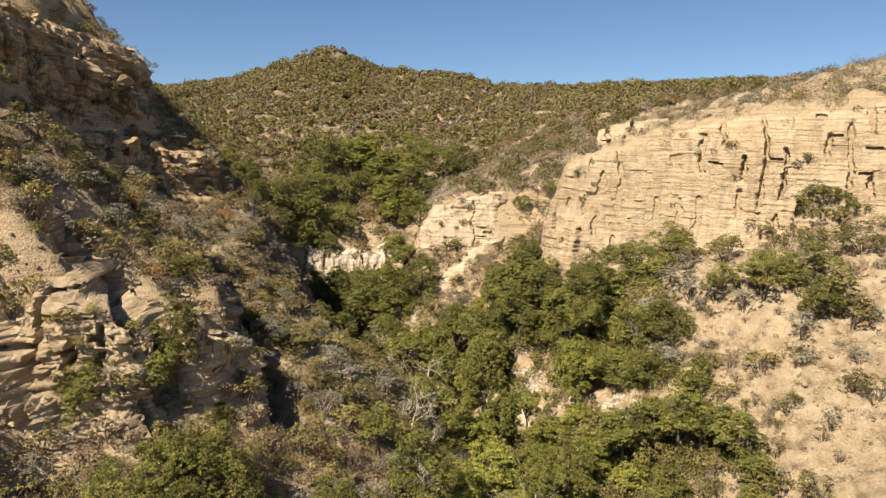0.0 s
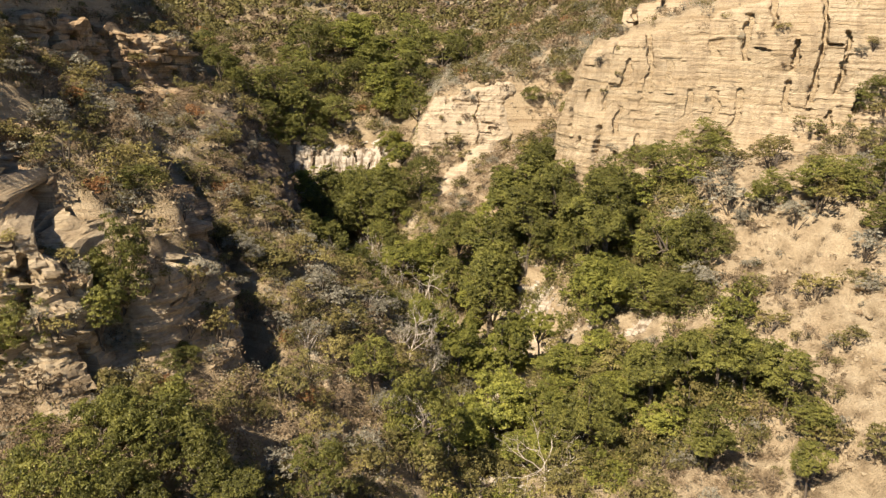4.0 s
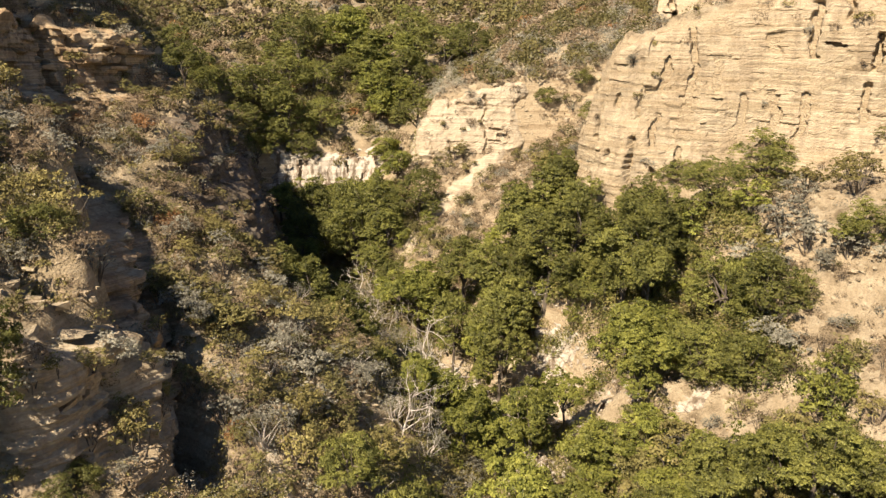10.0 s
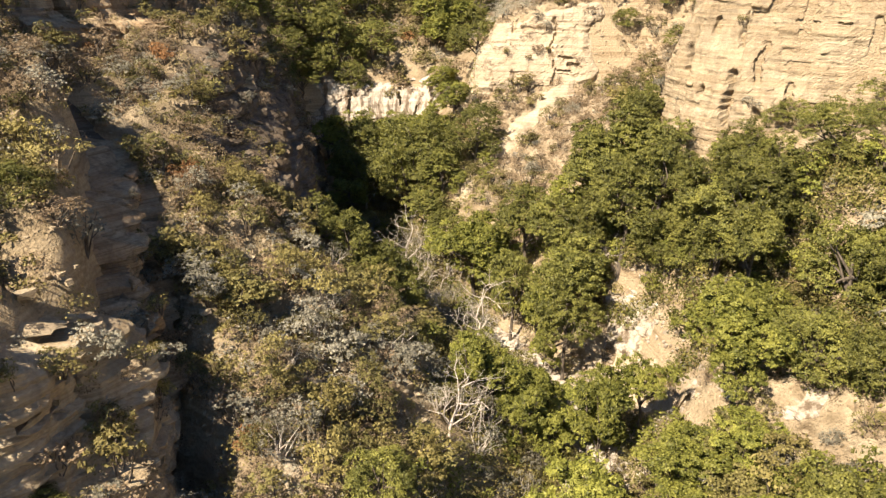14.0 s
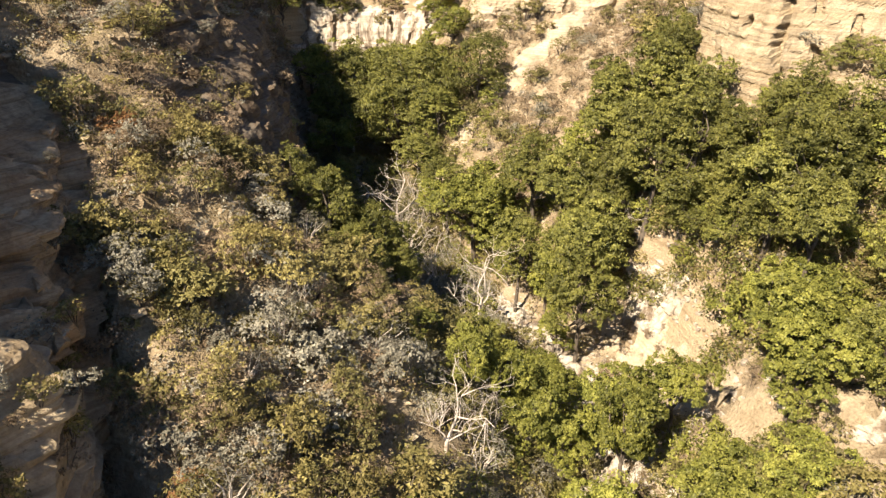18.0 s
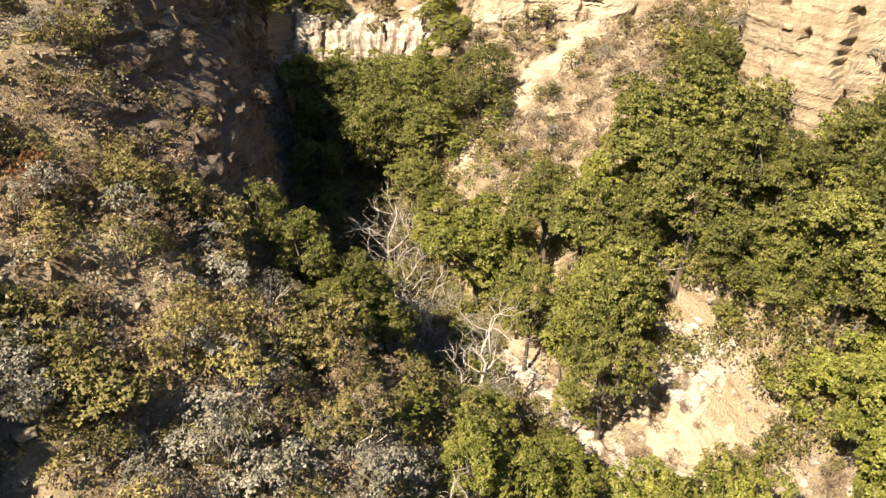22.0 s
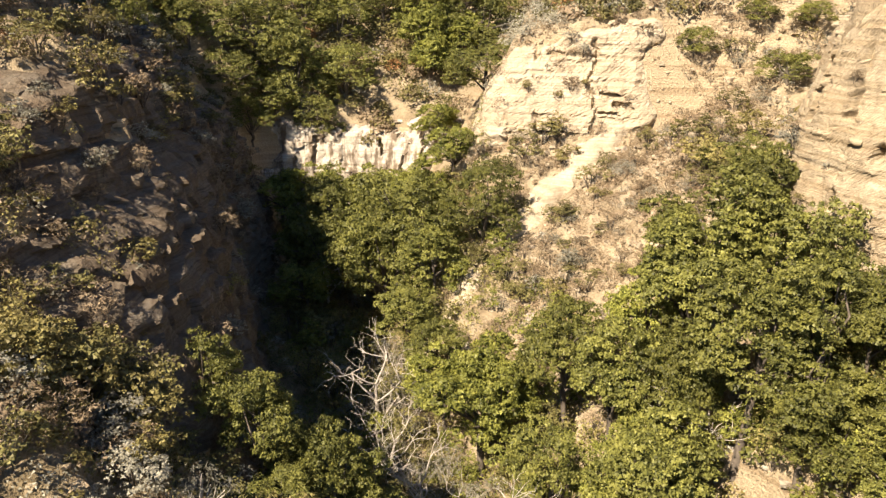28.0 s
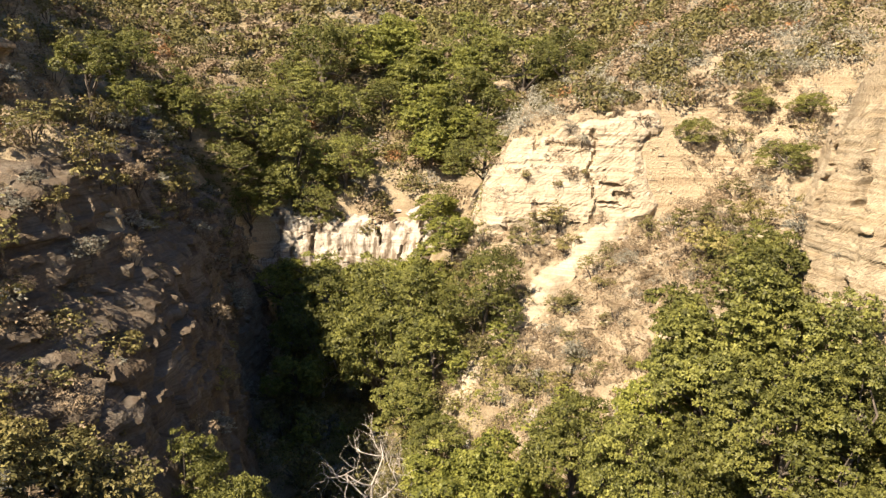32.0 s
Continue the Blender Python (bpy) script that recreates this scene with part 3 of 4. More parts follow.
cliff_face("cliff_pillars", [(-41, 79), (-38, 84), (-35.2, 88), (-33, 92), (-31.5, 96), (-33, 100)], [24, 23, 22.5, 22, 22.5, 25], [33, 34, 33, 32.5, 31.5, 31], CRAG,
           "row of rough sandstone pillars under the ridge crest", seed=100, block=1.0, bed=0.7, crack=2.4, relief=0.5, lumps=0.12, rifts=0.42, lift=0.9)
cliff_face("cliff_crest", [(-47, 66), (-45.5, 76), (-44, 84), (-42.5, 91), (-42.5, 98), (-44.5, 106)], [36, 36, 35, 34, 36, 39], [47, 47, 46.5, 46, 46, 45.5], CRAG,
           "dark broken sandstone crest of the western ridge", seed=120, block=1.0, bed=0.7, crack=2.4, relief=0.5, lumps=0.12, rifts=0.45)
cliff_face("cliff_upper_crag", [(-37, 54), (-32, 53), (-28, 54.5), (-26.4, 58), (-27.5, 63)], [19, 18, 17.5, 17, 19], [28, 28, 27, 26, 25], CRAG,
           "broken tan sandstone crag on the western slope", seed=240, block=0.6, bed=0.45, relief=0.5, lift=0.5, crack=1.8, lumps=0.1)
cliff_face("cliff_upper_band", [(-43, 63), (-38.5, 62.5), (-36, 66), (-36.5, 73), (-39, 78)], [27, 26, 25, 25, 26], [35, 35, 34, 33, 34], CRAG,
           "broken tan sandstone band on the western slope", seed=260, block=0.6, bed=0.45, relief=0.5, lift=0.5, crack=1.8, lumps=0.1)
cliff_face("cliff_outcrop", [(-17, 58.5), (-18.5, 61.5), (-20.3, 64.5), (-22, 68), (-24.6, 72.5), (-29, 77)], [7, 8, 9, 10.5, 12.5, 15.5], [13.5, 15.5, 17.5, 18, 19, 21], CRAG,
           "rusty brown sandstone outcrop above the side gully", seed=140, block=0.7, bed=0.5, relief=0.5, lift=1.1, crack=1.8, lumps=0.12)
cliff_face("cliff_spur", [(-7.5, 126), (-5.5, 121.5), (-2, 119.2), (4, 118.4), (9, 118.4), (12.5, 120)], [12, 13, 16, 17, 18, 20], [21, 22.5, 24, 25, 26, 27], CREAM,
           "bleached cream sandstone scar at the top of the spur", seed=160, block=0.16, crack=0.6, relief=0.2, bed=0.32, spread=1.0, lift=0.4, lumps=0.12)
cliff_face("cliff_falls", [(-28, 128), (-24, 129.5), (-19, 130.2), (-14, 130.6), (-9, 129.8), (-6, 127)], [3, 3, 2.5, 2, 4, 6], [16, 16, 15.5, 15.5, 16.5, 17.5], PALE,
           "pale dry waterfall wall with white mineral streaks", seed=180, block=0.3, bed=1.4, crack=1.4, relief=0.1)
cliff_face("cliff_bluff", [(6.2, 89), (7.8, 88.0), (9.8, 86), (11.6, 83), (13.0, 80)], [0, -.5, -1, -1, 0.5], [3.5, 5, 6, 6.2, 5.5], PALE,
           "low whitish sandstone bluff beside the creek bed", seed=200, block=0.3, bed=0.8, crack=0.8, relief=0.15, spread=1.2)
cliff_face("cliff_scar", [(12.9, 76), (14.2, 72.5), (16.6, 68.3), (20, 65.4)], [3.2, 4.2, 5.8, 7.5], [6.2, 7.4, 8.6, 10], PALE,
           "pale washed scar of bare sandstone above the creek", seed=220, block=0.25, bed=0.9, crack=0.2, relief=0.3, spread=1.2)


def draped_strip(name, line, width, mat, label, lift=0.07, seed=0):
    """A ragged sheet of loose material that lies on the ground along a line."""
    line = np.array(line, float)
    run = np.concatenate([[0], np.cumsum(np.hypot(*np.diff(line, axis=0).T))])
    u = np.arange(0, run[-1], 0.3)
    px, py, w = (np.interp(u, run, a) for a in (line[:, 0], line[:, 1], np.array(width, float)))
    tx, ty = np.gradient(px), np.gradient(py)
    ln = np.hypot(tx, ty)
    s = np.linspace(-1, 1, 15)
    half = w[:, None] * (1 + 0.7 * fbm(u[:, None] * 0.6, np.sign(s)[None], seed, 4, seed)) * s[None]
    X, Y = px[:, None] + ty[:, None] / ln[:, None] * half, py[:, None] - tx[:, None] / ln[:, None] * half
    Z = 0.5 * ground(X, Y) + 0.5 * ground(X, Y, False) + 0.15 + lift + 0.4 * fbm(X * 1.1, Y * 1.1, 0, 4, seed + 1) - (1.3 + 0.9 * fbm(X * 0.9, Y * 0.9, 3, 3, seed + 2)) * np.abs(s)[None] ** 3
    me = np_mesh(name, np.stack([X, Y, Z], -1).reshape(-1, 3), grid_faces(len(u), len(s)), True)
    me.materials.append(mat)
    return tagged(new(name, me), label, "ground", kind="structure")


draped_strip("talus", [(9.2, 118.6), (7.6, 117.4), (5.0, 115.4), (2.2, 113.2), (-0.8, 110.4), (-3.4, 108.3), (-6.0, 106.0), (-8, 103.5)], [0.3, 0.9, 1.4, 1.6, 1.5, 1.6, 1.5, 0.8], CREAM, "pale chute of loose sandstone debris down the spur", 0.5, 3)
draped_strip("creek_bed", [(-3.5, 92), (0.2, 89), (2.4, 84.6), (4.5, 81), (6.2, 77), (6.2, 70), (4.5, 62), (4, 52)], [0.9, 1.2, 1.5, 1.8, 1.8, 1.4, 1.2, 1.2], PALE, "pale dry sandy creek bed", 0.15, 5)
draped_strip("bluff_apron", [(6.2, 88), (8.3, 84.8), (9.8, 81), (10.8, 77), (12.2, 73.5)], [1.0, 2.0, 2.4, 2.2, 1.3], CREAM, "whitish washed apron below the sandstone bluff", 0.12, 9)
draped_strip("gully_floor", [(-15.0, 68.5), (-13.6, 65.2), (-12.0, 62.6), (-10.0, 60), (-8, 57)], [0.4, 0.8, 1.0, 1.0, 0.8], CREAM, "bare tan floor of the side gully", 0.15, 7)


# ---- trees ----
def stand(variants, group, rows):
    """Copies of tree variants: (across, along, crown height above the datum, crown radius)."""
    for n, (x, y, zc, rad) in enumerate(rows):
        g = float(ground(x, y))
        want = max(zc - g, 0.6) / (1.1 * rad)
        near = sorted(variants, key=lambda v: abs(v[2] / v[1] - want))[: len(variants) // 2]
        src, base_r, base_c = near[(n * 3) % len(near)]
        s = 1.1 * rad / base_r
        tall = min(max(want / (base_c / base_r), 0.8), 1.5)
        ob = copy_thing(src, planted(x, y, s, (n * 97) % 360, tall, 0.3))
        ob["group"] = group


def retire(variants):
    """Take the patterns away once their copies stand."""
    for src in variants:
        src = src[0] if isinstance(src, tuple) else src
        for o in (*src.children_recursive, src):
            bpy.data.objects.remove(o)


oaks = [(make_tree("oak_tree", 100 + i, OAK, 4.0, 7.2, 0.6, 30, 0.088, label="dense dark green live oak on the canyon floor"), 4.0, 4.0) for i in range(5)]
oaks += [(make_tree("tall_oak_tree", 120 + i, OAK, 3.2, 8.6, 3.2, 28, 0.084, label="tall dark green live oak rising from the canyon floor"), 3.2, 5.9) for i in range(5)]
brights = [(make_tree("leafy_tree", 200 + i, BRIGHT, 3.0, 5.8, 0.5, 28, 0.086, label="yellow-green leafy tree with drooping branches"), 3.0, 3.2) for i in range(4)]
brights += [(make_tree("tall_leafy_tree", 220 + i, BRIGHT, 2.6, 7.0, 2.4, 26, 0.082, label="tall yellow-green leafy tree beside the creek"), 2.6, 4.7) for i in range(4)]
stand(oaks, "live oaks of the east bank", [
    (9.2, 95.2, 15.4, 3.7), (11.3, 91.9, 15.1, 2.9), (11.6, 86.1, 15.2, 2.3), (7.9, 93.7, 13.3, 2.6), (9.2, 87.5, 12.6, 2.7), (11.1, 85.3, 12.5, 2.3), (7.2, 89.8, 9.7, 1.9), (1.9, 94.5, 8.8, 2.5), (4.1, 91.8, 8.8, 2.4), (5.3, 86.2, 6.2, 2.7), (4.7, 82.0, 5.0, 2.1), (12.0, 83.8, 8.4, 2.4), (13.4, 81.2, 9.2, 1.9), (14.2, 78.7, 14.5, 2.4), (15.6, 78.4, 15.6, 2.4), (17.1, 81.1, 17.2, 2.0), (13.3, 80.9, 13.5, 1.8), (14.0, 78.4, 12.5, 1.7), (15.1, 75.6, 14.0, 1.6), (0.6, 88.2, 4.8, 1.9), (6.9, 87.9, 7.3, 1.7), (11.9, 97.2, 17.7, 1.7), (13.1, 85.7, 15.5, 1.4)])
stand(brights, "leafy trees of the east bank", [
    (-2.9, 94.4, 5.5, 3.0), (-5.3, 98.1, 4.7, 2.0), (-1.3, 95.5, 6.0, 1.7), (2.9, 86.5, 3.7, 1.5), (3.2, 82.2, 2.7, 1.0), (6.0, 95.4, 11.0, 1.9), (8.2, 90.8, 9.9, 1.6), (13.5, 72.2, 10.5, 2.1), (13.9, 69.8, 10.3, 2.0), (13.9, 76.3, 9.6, 1.5), (13.2, 69.4, 8.9, 1.5), (6.1, 70.4, 4.5, 1.8), (-0.5, 72.9, 5.8, 1.5), (1.2, 71.7, 4.4, 1.7), (3.0, 71.4, 2.8, 1.3), (-2.1, 71.6, 7.5, 1.2), (8.8, 72.3, 6.0, 1.4), (4.9, 89.3, 6.1, 1.6)])
stand(oaks, "live oaks of the falls pool", [
    (-15.3, 119.2, 8.9, 4.8), (-8.5, 111.3, 10.6, 3.8), (-11.3, 111.8, 7.4, 4.1), (-16.9, 115.1, 7.7, 3.5), (-7.2, 108.1, 9.0, 2.3), (-3.3, 109.5, 13.3, 2.6), (-8.4, 105.5, 5.6, 2.3), (-6.1, 101.5, 5.2, 1.9)])
stand(brights, "leafy trees of the falls pool", [
    (-23.4, 123.9, 9.3, 2.6), (-20.2, 125.5, 9.6, 2.6), (-17.6, 110.0, 5.9, 2.0), (-19.6, 116.6, 7.0, 2.1), (-8.7, 117.2, 12.0, 2.3), (-14.3, 125.5, 9.3, 2.6), (-6.6, 120.0, 15.1, 2.4)])
stand(oaks, "live oaks of the west bank", [
    (-14.6, 85.0, 11.6, 1.6), (-13.0, 87.0, 11.0, 1.6), (-11.6, 82.5, 10.8, 1.7), (-10.2, 83.0, 9.1, 1.5), (-8.8, 83.0, 8.0, 1.7), (-7.5, 83.0, 6.5, 1.6), (-8.7, 80.0, 7.5, 1.3), (-5.6, 81.0, 4.3, 1.2), (-1.8, 79.0, 3.4, 1.6), (-10.2, 80.0, 8.9, 1.3)])
stand(oaks, "live oaks above the falls", [
    (-24.3, 147.9, 31.5, 4.6), (-24.6, 140.8, 26.9, 4.0), (-27.6, 132.2, 24.3, 4.5), (-28.8, 129.4, 20.6, 3.2), (-23.8, 132.7, 20.6, 3.6), (-18.7, 133.5, 20.3, 3.3), (-20.7, 140.2, 25.0, 2.9), (-16.2, 143.9, 26.2, 3.0), (-4.9, 137.5, 25.1, 3.7), (-4.1, 125.8, 21.1, 2.9), (-0.2, 141.7, 30.4, 4.2), (3.7, 137.3, 30.7, 2.8), (-6.2, 151.8, 32.9, 3.6), (-28.1, 103.7, 28.5, 2.0), (-28.6, 109.2, 26.0, 1.5), (-34.7, 129.0, 27.4, 2.1), (-25.7, 130.7, 17.4, 2.7), (-27.6, 129.0, 15.9, 2.3), (-21.2, 131.1, 16.2, 2.2), (-33.1, 128.9, 25.2, 2.1), (-37.5, 127.5, 31.0, 2.1)])
stand(brights, "leafy trees above the falls", [
    (-17.4, 151.9, 32.0, 4.0), (-12.6, 146.7, 28.8, 3.8), (-10.7, 138.3, 24.5, 3.4), (-10.0, 134.7, 21.4, 2.4), (-16.5, 155.3, 33.2, 3.4), (-7.2, 144.9, 28.7, 3.0), (-8.9, 129.4, 16.0, 2.0), (-6.6, 137.1, 23.4, 2.4)])
stand(oaks, "live oaks of the spur", [
    (18.7, 114.7, 22.3, 1.9), (17.5, 119.5, 25.9, 1.4), (12.0, 107.2, 17.0, 1.3), (13.5, 104.4, 17.3, 1.5), (13.1, 119.2, 23.9, 1.4), (21.3, 118.2, 25.5, 1.5)])
stand(oaks, "live oaks of the lower creek", [
    (19.3, 57.3, 9.9, 2.2), (21.0, 56.2, 9.7, 1.8), (17.3, 57.9, 9.0, 2.0), (15.1, 58.7, 7.7, 2.0), (22.7, 54.1, 9.4, 1.7), (17.0, 51.9, 6.4, 1.6), (23.2, 51.0, 8.0, 1.3), (21.5, 47.9, 6.9, 1.1), (-1.5, 55.7, 5.4, 2.3), (10.2, 56.7, 5.0, 2.2), (-18.0, 39.6, 10.9, 2.3), (-15.3, 44.0, 11.4, 2.0), (-13.1, 43.3, 10.1, 1.8), (-17.5, 43.4, 11.5, 1.7), (-7.1, 45.0, 7.7, 1.5), (-5.4, 58.6, 8.6, 1.6), (-11.0, 41.9, 8.6, 1.5), (-15.2, 39.8, 9.8, 1.9)])
stand(brights, "leafy trees of the lower creek", [
    (9.8, 66.1, 4.5, 2.2), (4.6, 65.1, 1.5, 2.8), (5.8, 73.6, 2.4, 2.3), (2.0, 77.9, 1.2, 2.0), (12.9, 66.3, 6.0, 1.7), (8.1, 62.1, 2.7, 1.8), (1.6, 61.1, 1.7, 1.8), (6.3, 58.5, 1.2, 1.9), (13.1, 60.3, 5.1, 1.8), (15.1, 56.3, 5.2, 1.5)])
stand(oaks, "live oaks of the cliff foot", [
    (20.2, 73.2, 13.9, 2.5), (17.2, 69.1, 10.7, 2.3), (19.1, 67.0, 10.9, 1.9), (27.0, 85.8, 20.8, 2.5), (22.1, 82.2, 19.5, 2.3), (21.4, 89.4, 19.1, 1.7), (27.4, 70.4, 18.9, 1.7), (30.8, 68.5, 20.3, 2.2), (34.4, 66.0, 20.5, 2.4), (33.8, 63.6, 18.4, 1.7), (42.2, 80.3, 26.3, 2.6), (21.8, 70.4, 14.6, 2.4), (17.2, 81.0, 14.3, 2.4), (17.2, 85.9, 17.1, 2.0)])
stand(oaks, "oaks of the western slope", [
    (-19.9, 52.2, 19.5, 1.9), (-20.2, 49.8, 19.5, 1.3), (-21.5, 61.1, 19.3, 1.6), (-23.9, 47.6, 16.0, 1.7), (-24.4, 46.9, 14.2, 1.3), (-16.9, 51.9, 11.4, 1.3), (-21.6, 44.3, 10.9, 1.1)])
retire(oaks)
retire(brights)


# ---- scrub ----
def scatter(variants, group, count, region, keep, seed, size=(0.6, 1.3)):
    r = np.random.default_rng(seed)
    x0, x1, y0, y1 = region
    x, y = r.uniform(x0, x1, count * 30), r.uniform(y0, y1, count * 30)
    gx, gy, s = slope_at(x, y)
    ok = np.flatnonzero(r.uniform(0, 1, len(x)) < keep(x, y, s))[:count]
    for n, i in enumerate(ok):
        src = variants[n % len(variants)]
        ob = copy_thing(src, planted(x[i], y[i], r.uniform(*size), r.uniform(0, 360), r.uniform(0.8, 1.2), 0.12))
        ob["group"] = group


def west_bank(x, y):
    return np.interp(y, [40, 62, 85, 95, 130], [-2, -4, -6, -16, -24])


def east_bank(x, y):
    return np.interp(y, [40, 72, 80, 95, 110, 130], [9, 12, 12, 5, -4, -6])


def on_west(x, y, s):
    return (x < west_bank(x, y)) * np.clip(2.1 - 1.0 * s, 0.14, 1) * np.where((y > 86) & (x > -26) & (y < 122), 0.4, 1.0) * np.where((np.hypot((x + 19.3) / 2.3, (y - 55.5) / 6.0) < 1), 0.6, 1.0)


def before_bluff(x, y):
    """Open ground in front of the pale bluff and the scar."""
    face = (np.abs(x - np.interp(y, [78, 80, 83, 86, 88], [12.2, 11.3, 9.8, 8.0, 6.0])) < 1.2) & (y > 77.5) & (y < 88.5)
    return face | ((np.abs(x - np.interp(y, [74, 80, 87], [9.5, 8.5, 6.5])) < 1.9) & (y > 76) & (y < 87)) | ((y > 62) & (y < 76) & (np.abs(x - np.interp(y, [64, 68, 72.5, 75], [20, 15.8, 13, 12]) + 0.6) < 2.6))


def on_floor(x, y, s):
    return ~before_bluff(x, y) * ((x > west_bank(x, y)) & (x < east_bank(x, y) + 2)) * (1 - (np.abs(x - np.interp(y, [70, 77, 81, 89], [6, 6, 4.5, 0.3])) < 1.6) * (y > 70) * (y < 90)) * 0.9


def on_east(x, y, s):
    bare = np.clip(0.5 - 0.2 * s, 0.05, 1) * (0.25 + 1.2 * (vnoise(x * 0.15, y * 0.15, 0, 31) > 0.5))
    top = (y > cliff_line(x) + 5) & (x > 16)
    foot = (y > cliff_line(x) - 9) & (y < cliff_line(x) - 1) & (x > 14)
    return (x > east_bank(x, y)) * np.where(top | foot, 0.9, bare)


def on_slope(x, y, s):
    return (x > east_bank(x, y) + 1) * (y < cliff_line(x) - 2) * (0.18 + 0.8 * (vnoise(x * 0.13, y * 0.13, 0, 33) > 0.5))


def on_spur(x, y, s):
    chute = np.abs(x - np.interp(y, [98, 107, 116, 120], [-8, -2, 7, 12])) < 1.6
    return (x > np.interp(y, [96, 106, 120], [-4, -4, -6])) * (x < np.interp(y, [96, 106, 120], [8, 12, 22])) * np.where(chute, 0.03, 0.8)


def on_top(x, y, s):
    return (x > 17) * (y > cliff_line(x) + 3.0) * (0.3 + 0.7 * vnoise(x * 0.14, y * 0.14, 0, 35))


def on_belt(x, y, s):
    return ~before_bluff(x, y) * (x > east_bank(x, y) - 2) * (x < np.interp(y, [56, 66, 80, 92, 98], [24, 22, 24, 16, 10])) * (y < cliff_line(np.maximum(x, 15.2)) - 0.5) * 0.9


BELT = (2, 25, 54, 99)
SPUR = (-8, 22, 97, 121)
EAST_SLOPE = (8, 46, 48, 92)
sage = [make_shrub("sage_shrub", 300 + i, SAGE, 1.0, 1.3, 1150, 0.047, "silvery grey-green sage shrub on the slope") for i in range(4)]
olive = [make_shrub("green_shrub", 320 + i, (OLIVE, CHAPARRAL)[i % 2], 1.0, 1.5, 1200, 0.048, "dark olive evergreen shrub on the slope") for i in range(4)]
brown = [make_shrub("dry_shrub", 340 + i, BROWN, 0.9, 1.1, 1000, 0.058, "dry brown leafless-looking scrub on the slope", slim=0.16) for i in range(4)]
bush = [make_shrub("evergreen_bush", 400 + i, CHAPARRAL, 1.1, 1.6, 1250, 0.05, "rounded dark olive evergreen bush on open ground") for i in range(4)]
twiggy = [make_shrub("twiggy_bush", 420 + i, BROWN, 0.9, 1.1, 900, 0.062, "dry twiggy purplish-brown bush on open ground", twigs=10, slim=0.13) for i in range(4)]
leafy = [make_shrub("leafy_shrub", 360 + i, (BRIGHT, OLIVE, BRIGHT)[i], 1.2, 1.9, 1300, 0.065, "bright yellow-green leafy shrub by the creek") for i in range(3)]
rusty = [make_shrub("rusty_shrub", 380 + i, RUST, 1.0, 1.3, 850, 0.065, "rusty red-brown shrub among green scrub") for i in range(2)]
WESTERN, FLOOR, EASTERN = (-44, -2, 38, 118), (-22, 16, 50, 124), (-6, 60, 50, 124)
scatter(sage, "sage shrubs of the west slope", 80, WESTERN, on_west, 1, (0.8, 1.9))
scatter(olive, "green shrubs of the west slope", 240, WESTERN, on_west, 2, (0.8, 1.9))
scatter(brown, "dry shrubs of the west slope", 260, WESTERN, on_west, 3, (0.9, 1.9))
scatter(olive, "green shrubs of the creek side rib", 50, (-19, -6, 62, 83), on_west, 25, (0.9, 1.9))
scatter(sage, "sage shrubs of the creek side rib", 10, (-18, -6, 62, 83), on_west, 26, (0.9, 1.7))
scatter(bush, "evergreen bushes of the canyon floor", 130, FLOOR, on_floor, 4, (0.9, 1.9))
scatter(leafy, "leafy shrubs of the canyon floor", 130, FLOOR, on_floor, 5, (0.6, 1.4))
scatter(sage, "sage shrubs of the canyon floor", 45, FLOOR, on_floor, 6)
scatter(twiggy, "twiggy bushes of the canyon floor", 75, FLOOR, on_floor, 7)
scatter(sage, "sage shrubs of the east slope", 60, EASTERN, on_east, 8)
scatter(twiggy, "twiggy bushes of the east slope", 60, EASTERN, on_east, 9, (0.4, 1.0))
scatter(bush, "evergreen bushes of the east slope", 85, EAST_SLOPE, on_slope, 11, (0.5, 1.5))
scatter(sage, "sage shrubs of the bare slope", 60, EAST_SLOPE, on_slope, 12, (0.4, 1.1))
scatter(twiggy, "twiggy bushes of the bare slope", 95, EAST_SLOPE, on_slope, 13, (0.4, 1.2))
scatter(twiggy, "twiggy bushes of the spur", 60, SPUR, on_spur, 14, (0.5, 1.3))
scatter(bush, "evergreen bushes of the spur", 28, SPUR, on_spur, 15, (0.5, 1.4))
scatter(sage, "sage shrubs of the crag tops", 35, (-36, -18, 46, 64), on_west, 16, (0.7, 1.5))
scatter(bush, "evergreen bushes of the crag tops", 30, (-36, -18, 46, 64), on_west, 17, (0.6, 1.3))
scatter(leafy, "leafy shrubs of the east bank", 60, BELT, on_belt, 18, (0.8, 1.7))
scatter(rusty, "rusty shrubs", 26, WESTERN, on_west, 10)
retire(bush + twiggy + sage + olive + brown + leafy + rusty)

grey_bush = [make_shrub("grey_bush", 440 + i, SAGE, 1.0, 1.5, 1300, 0.055, "large silver-grey bush on stony ground") for i in range(3)]
slope_bush = [make_shrub("slope_bush", 460 + i, (OLIVE, CHAPARRAL)[i % 2], 1.0, 1.6, 1500, 0.05, "wide dark olive bush standing alone on the pale east slope", twigs=12) for i in range(4)]
cliff_shrub = [make_shrub("cliff_shrub", 480 + i, (OLIVE, BROWN, SAGE)[i % 3], 0.9, 1.2, 700, 0.06, "small scrubby bush rooted in a cliff ledge") for i in range(6)]


def bushes(variants, group, rows):
    for n, (x, y, rad) in enumerate(rows):
        copy_thing(variants[n % len(variants)], planted(x, y, rad, n * 61, 1.0, 0.15))["group"] = group


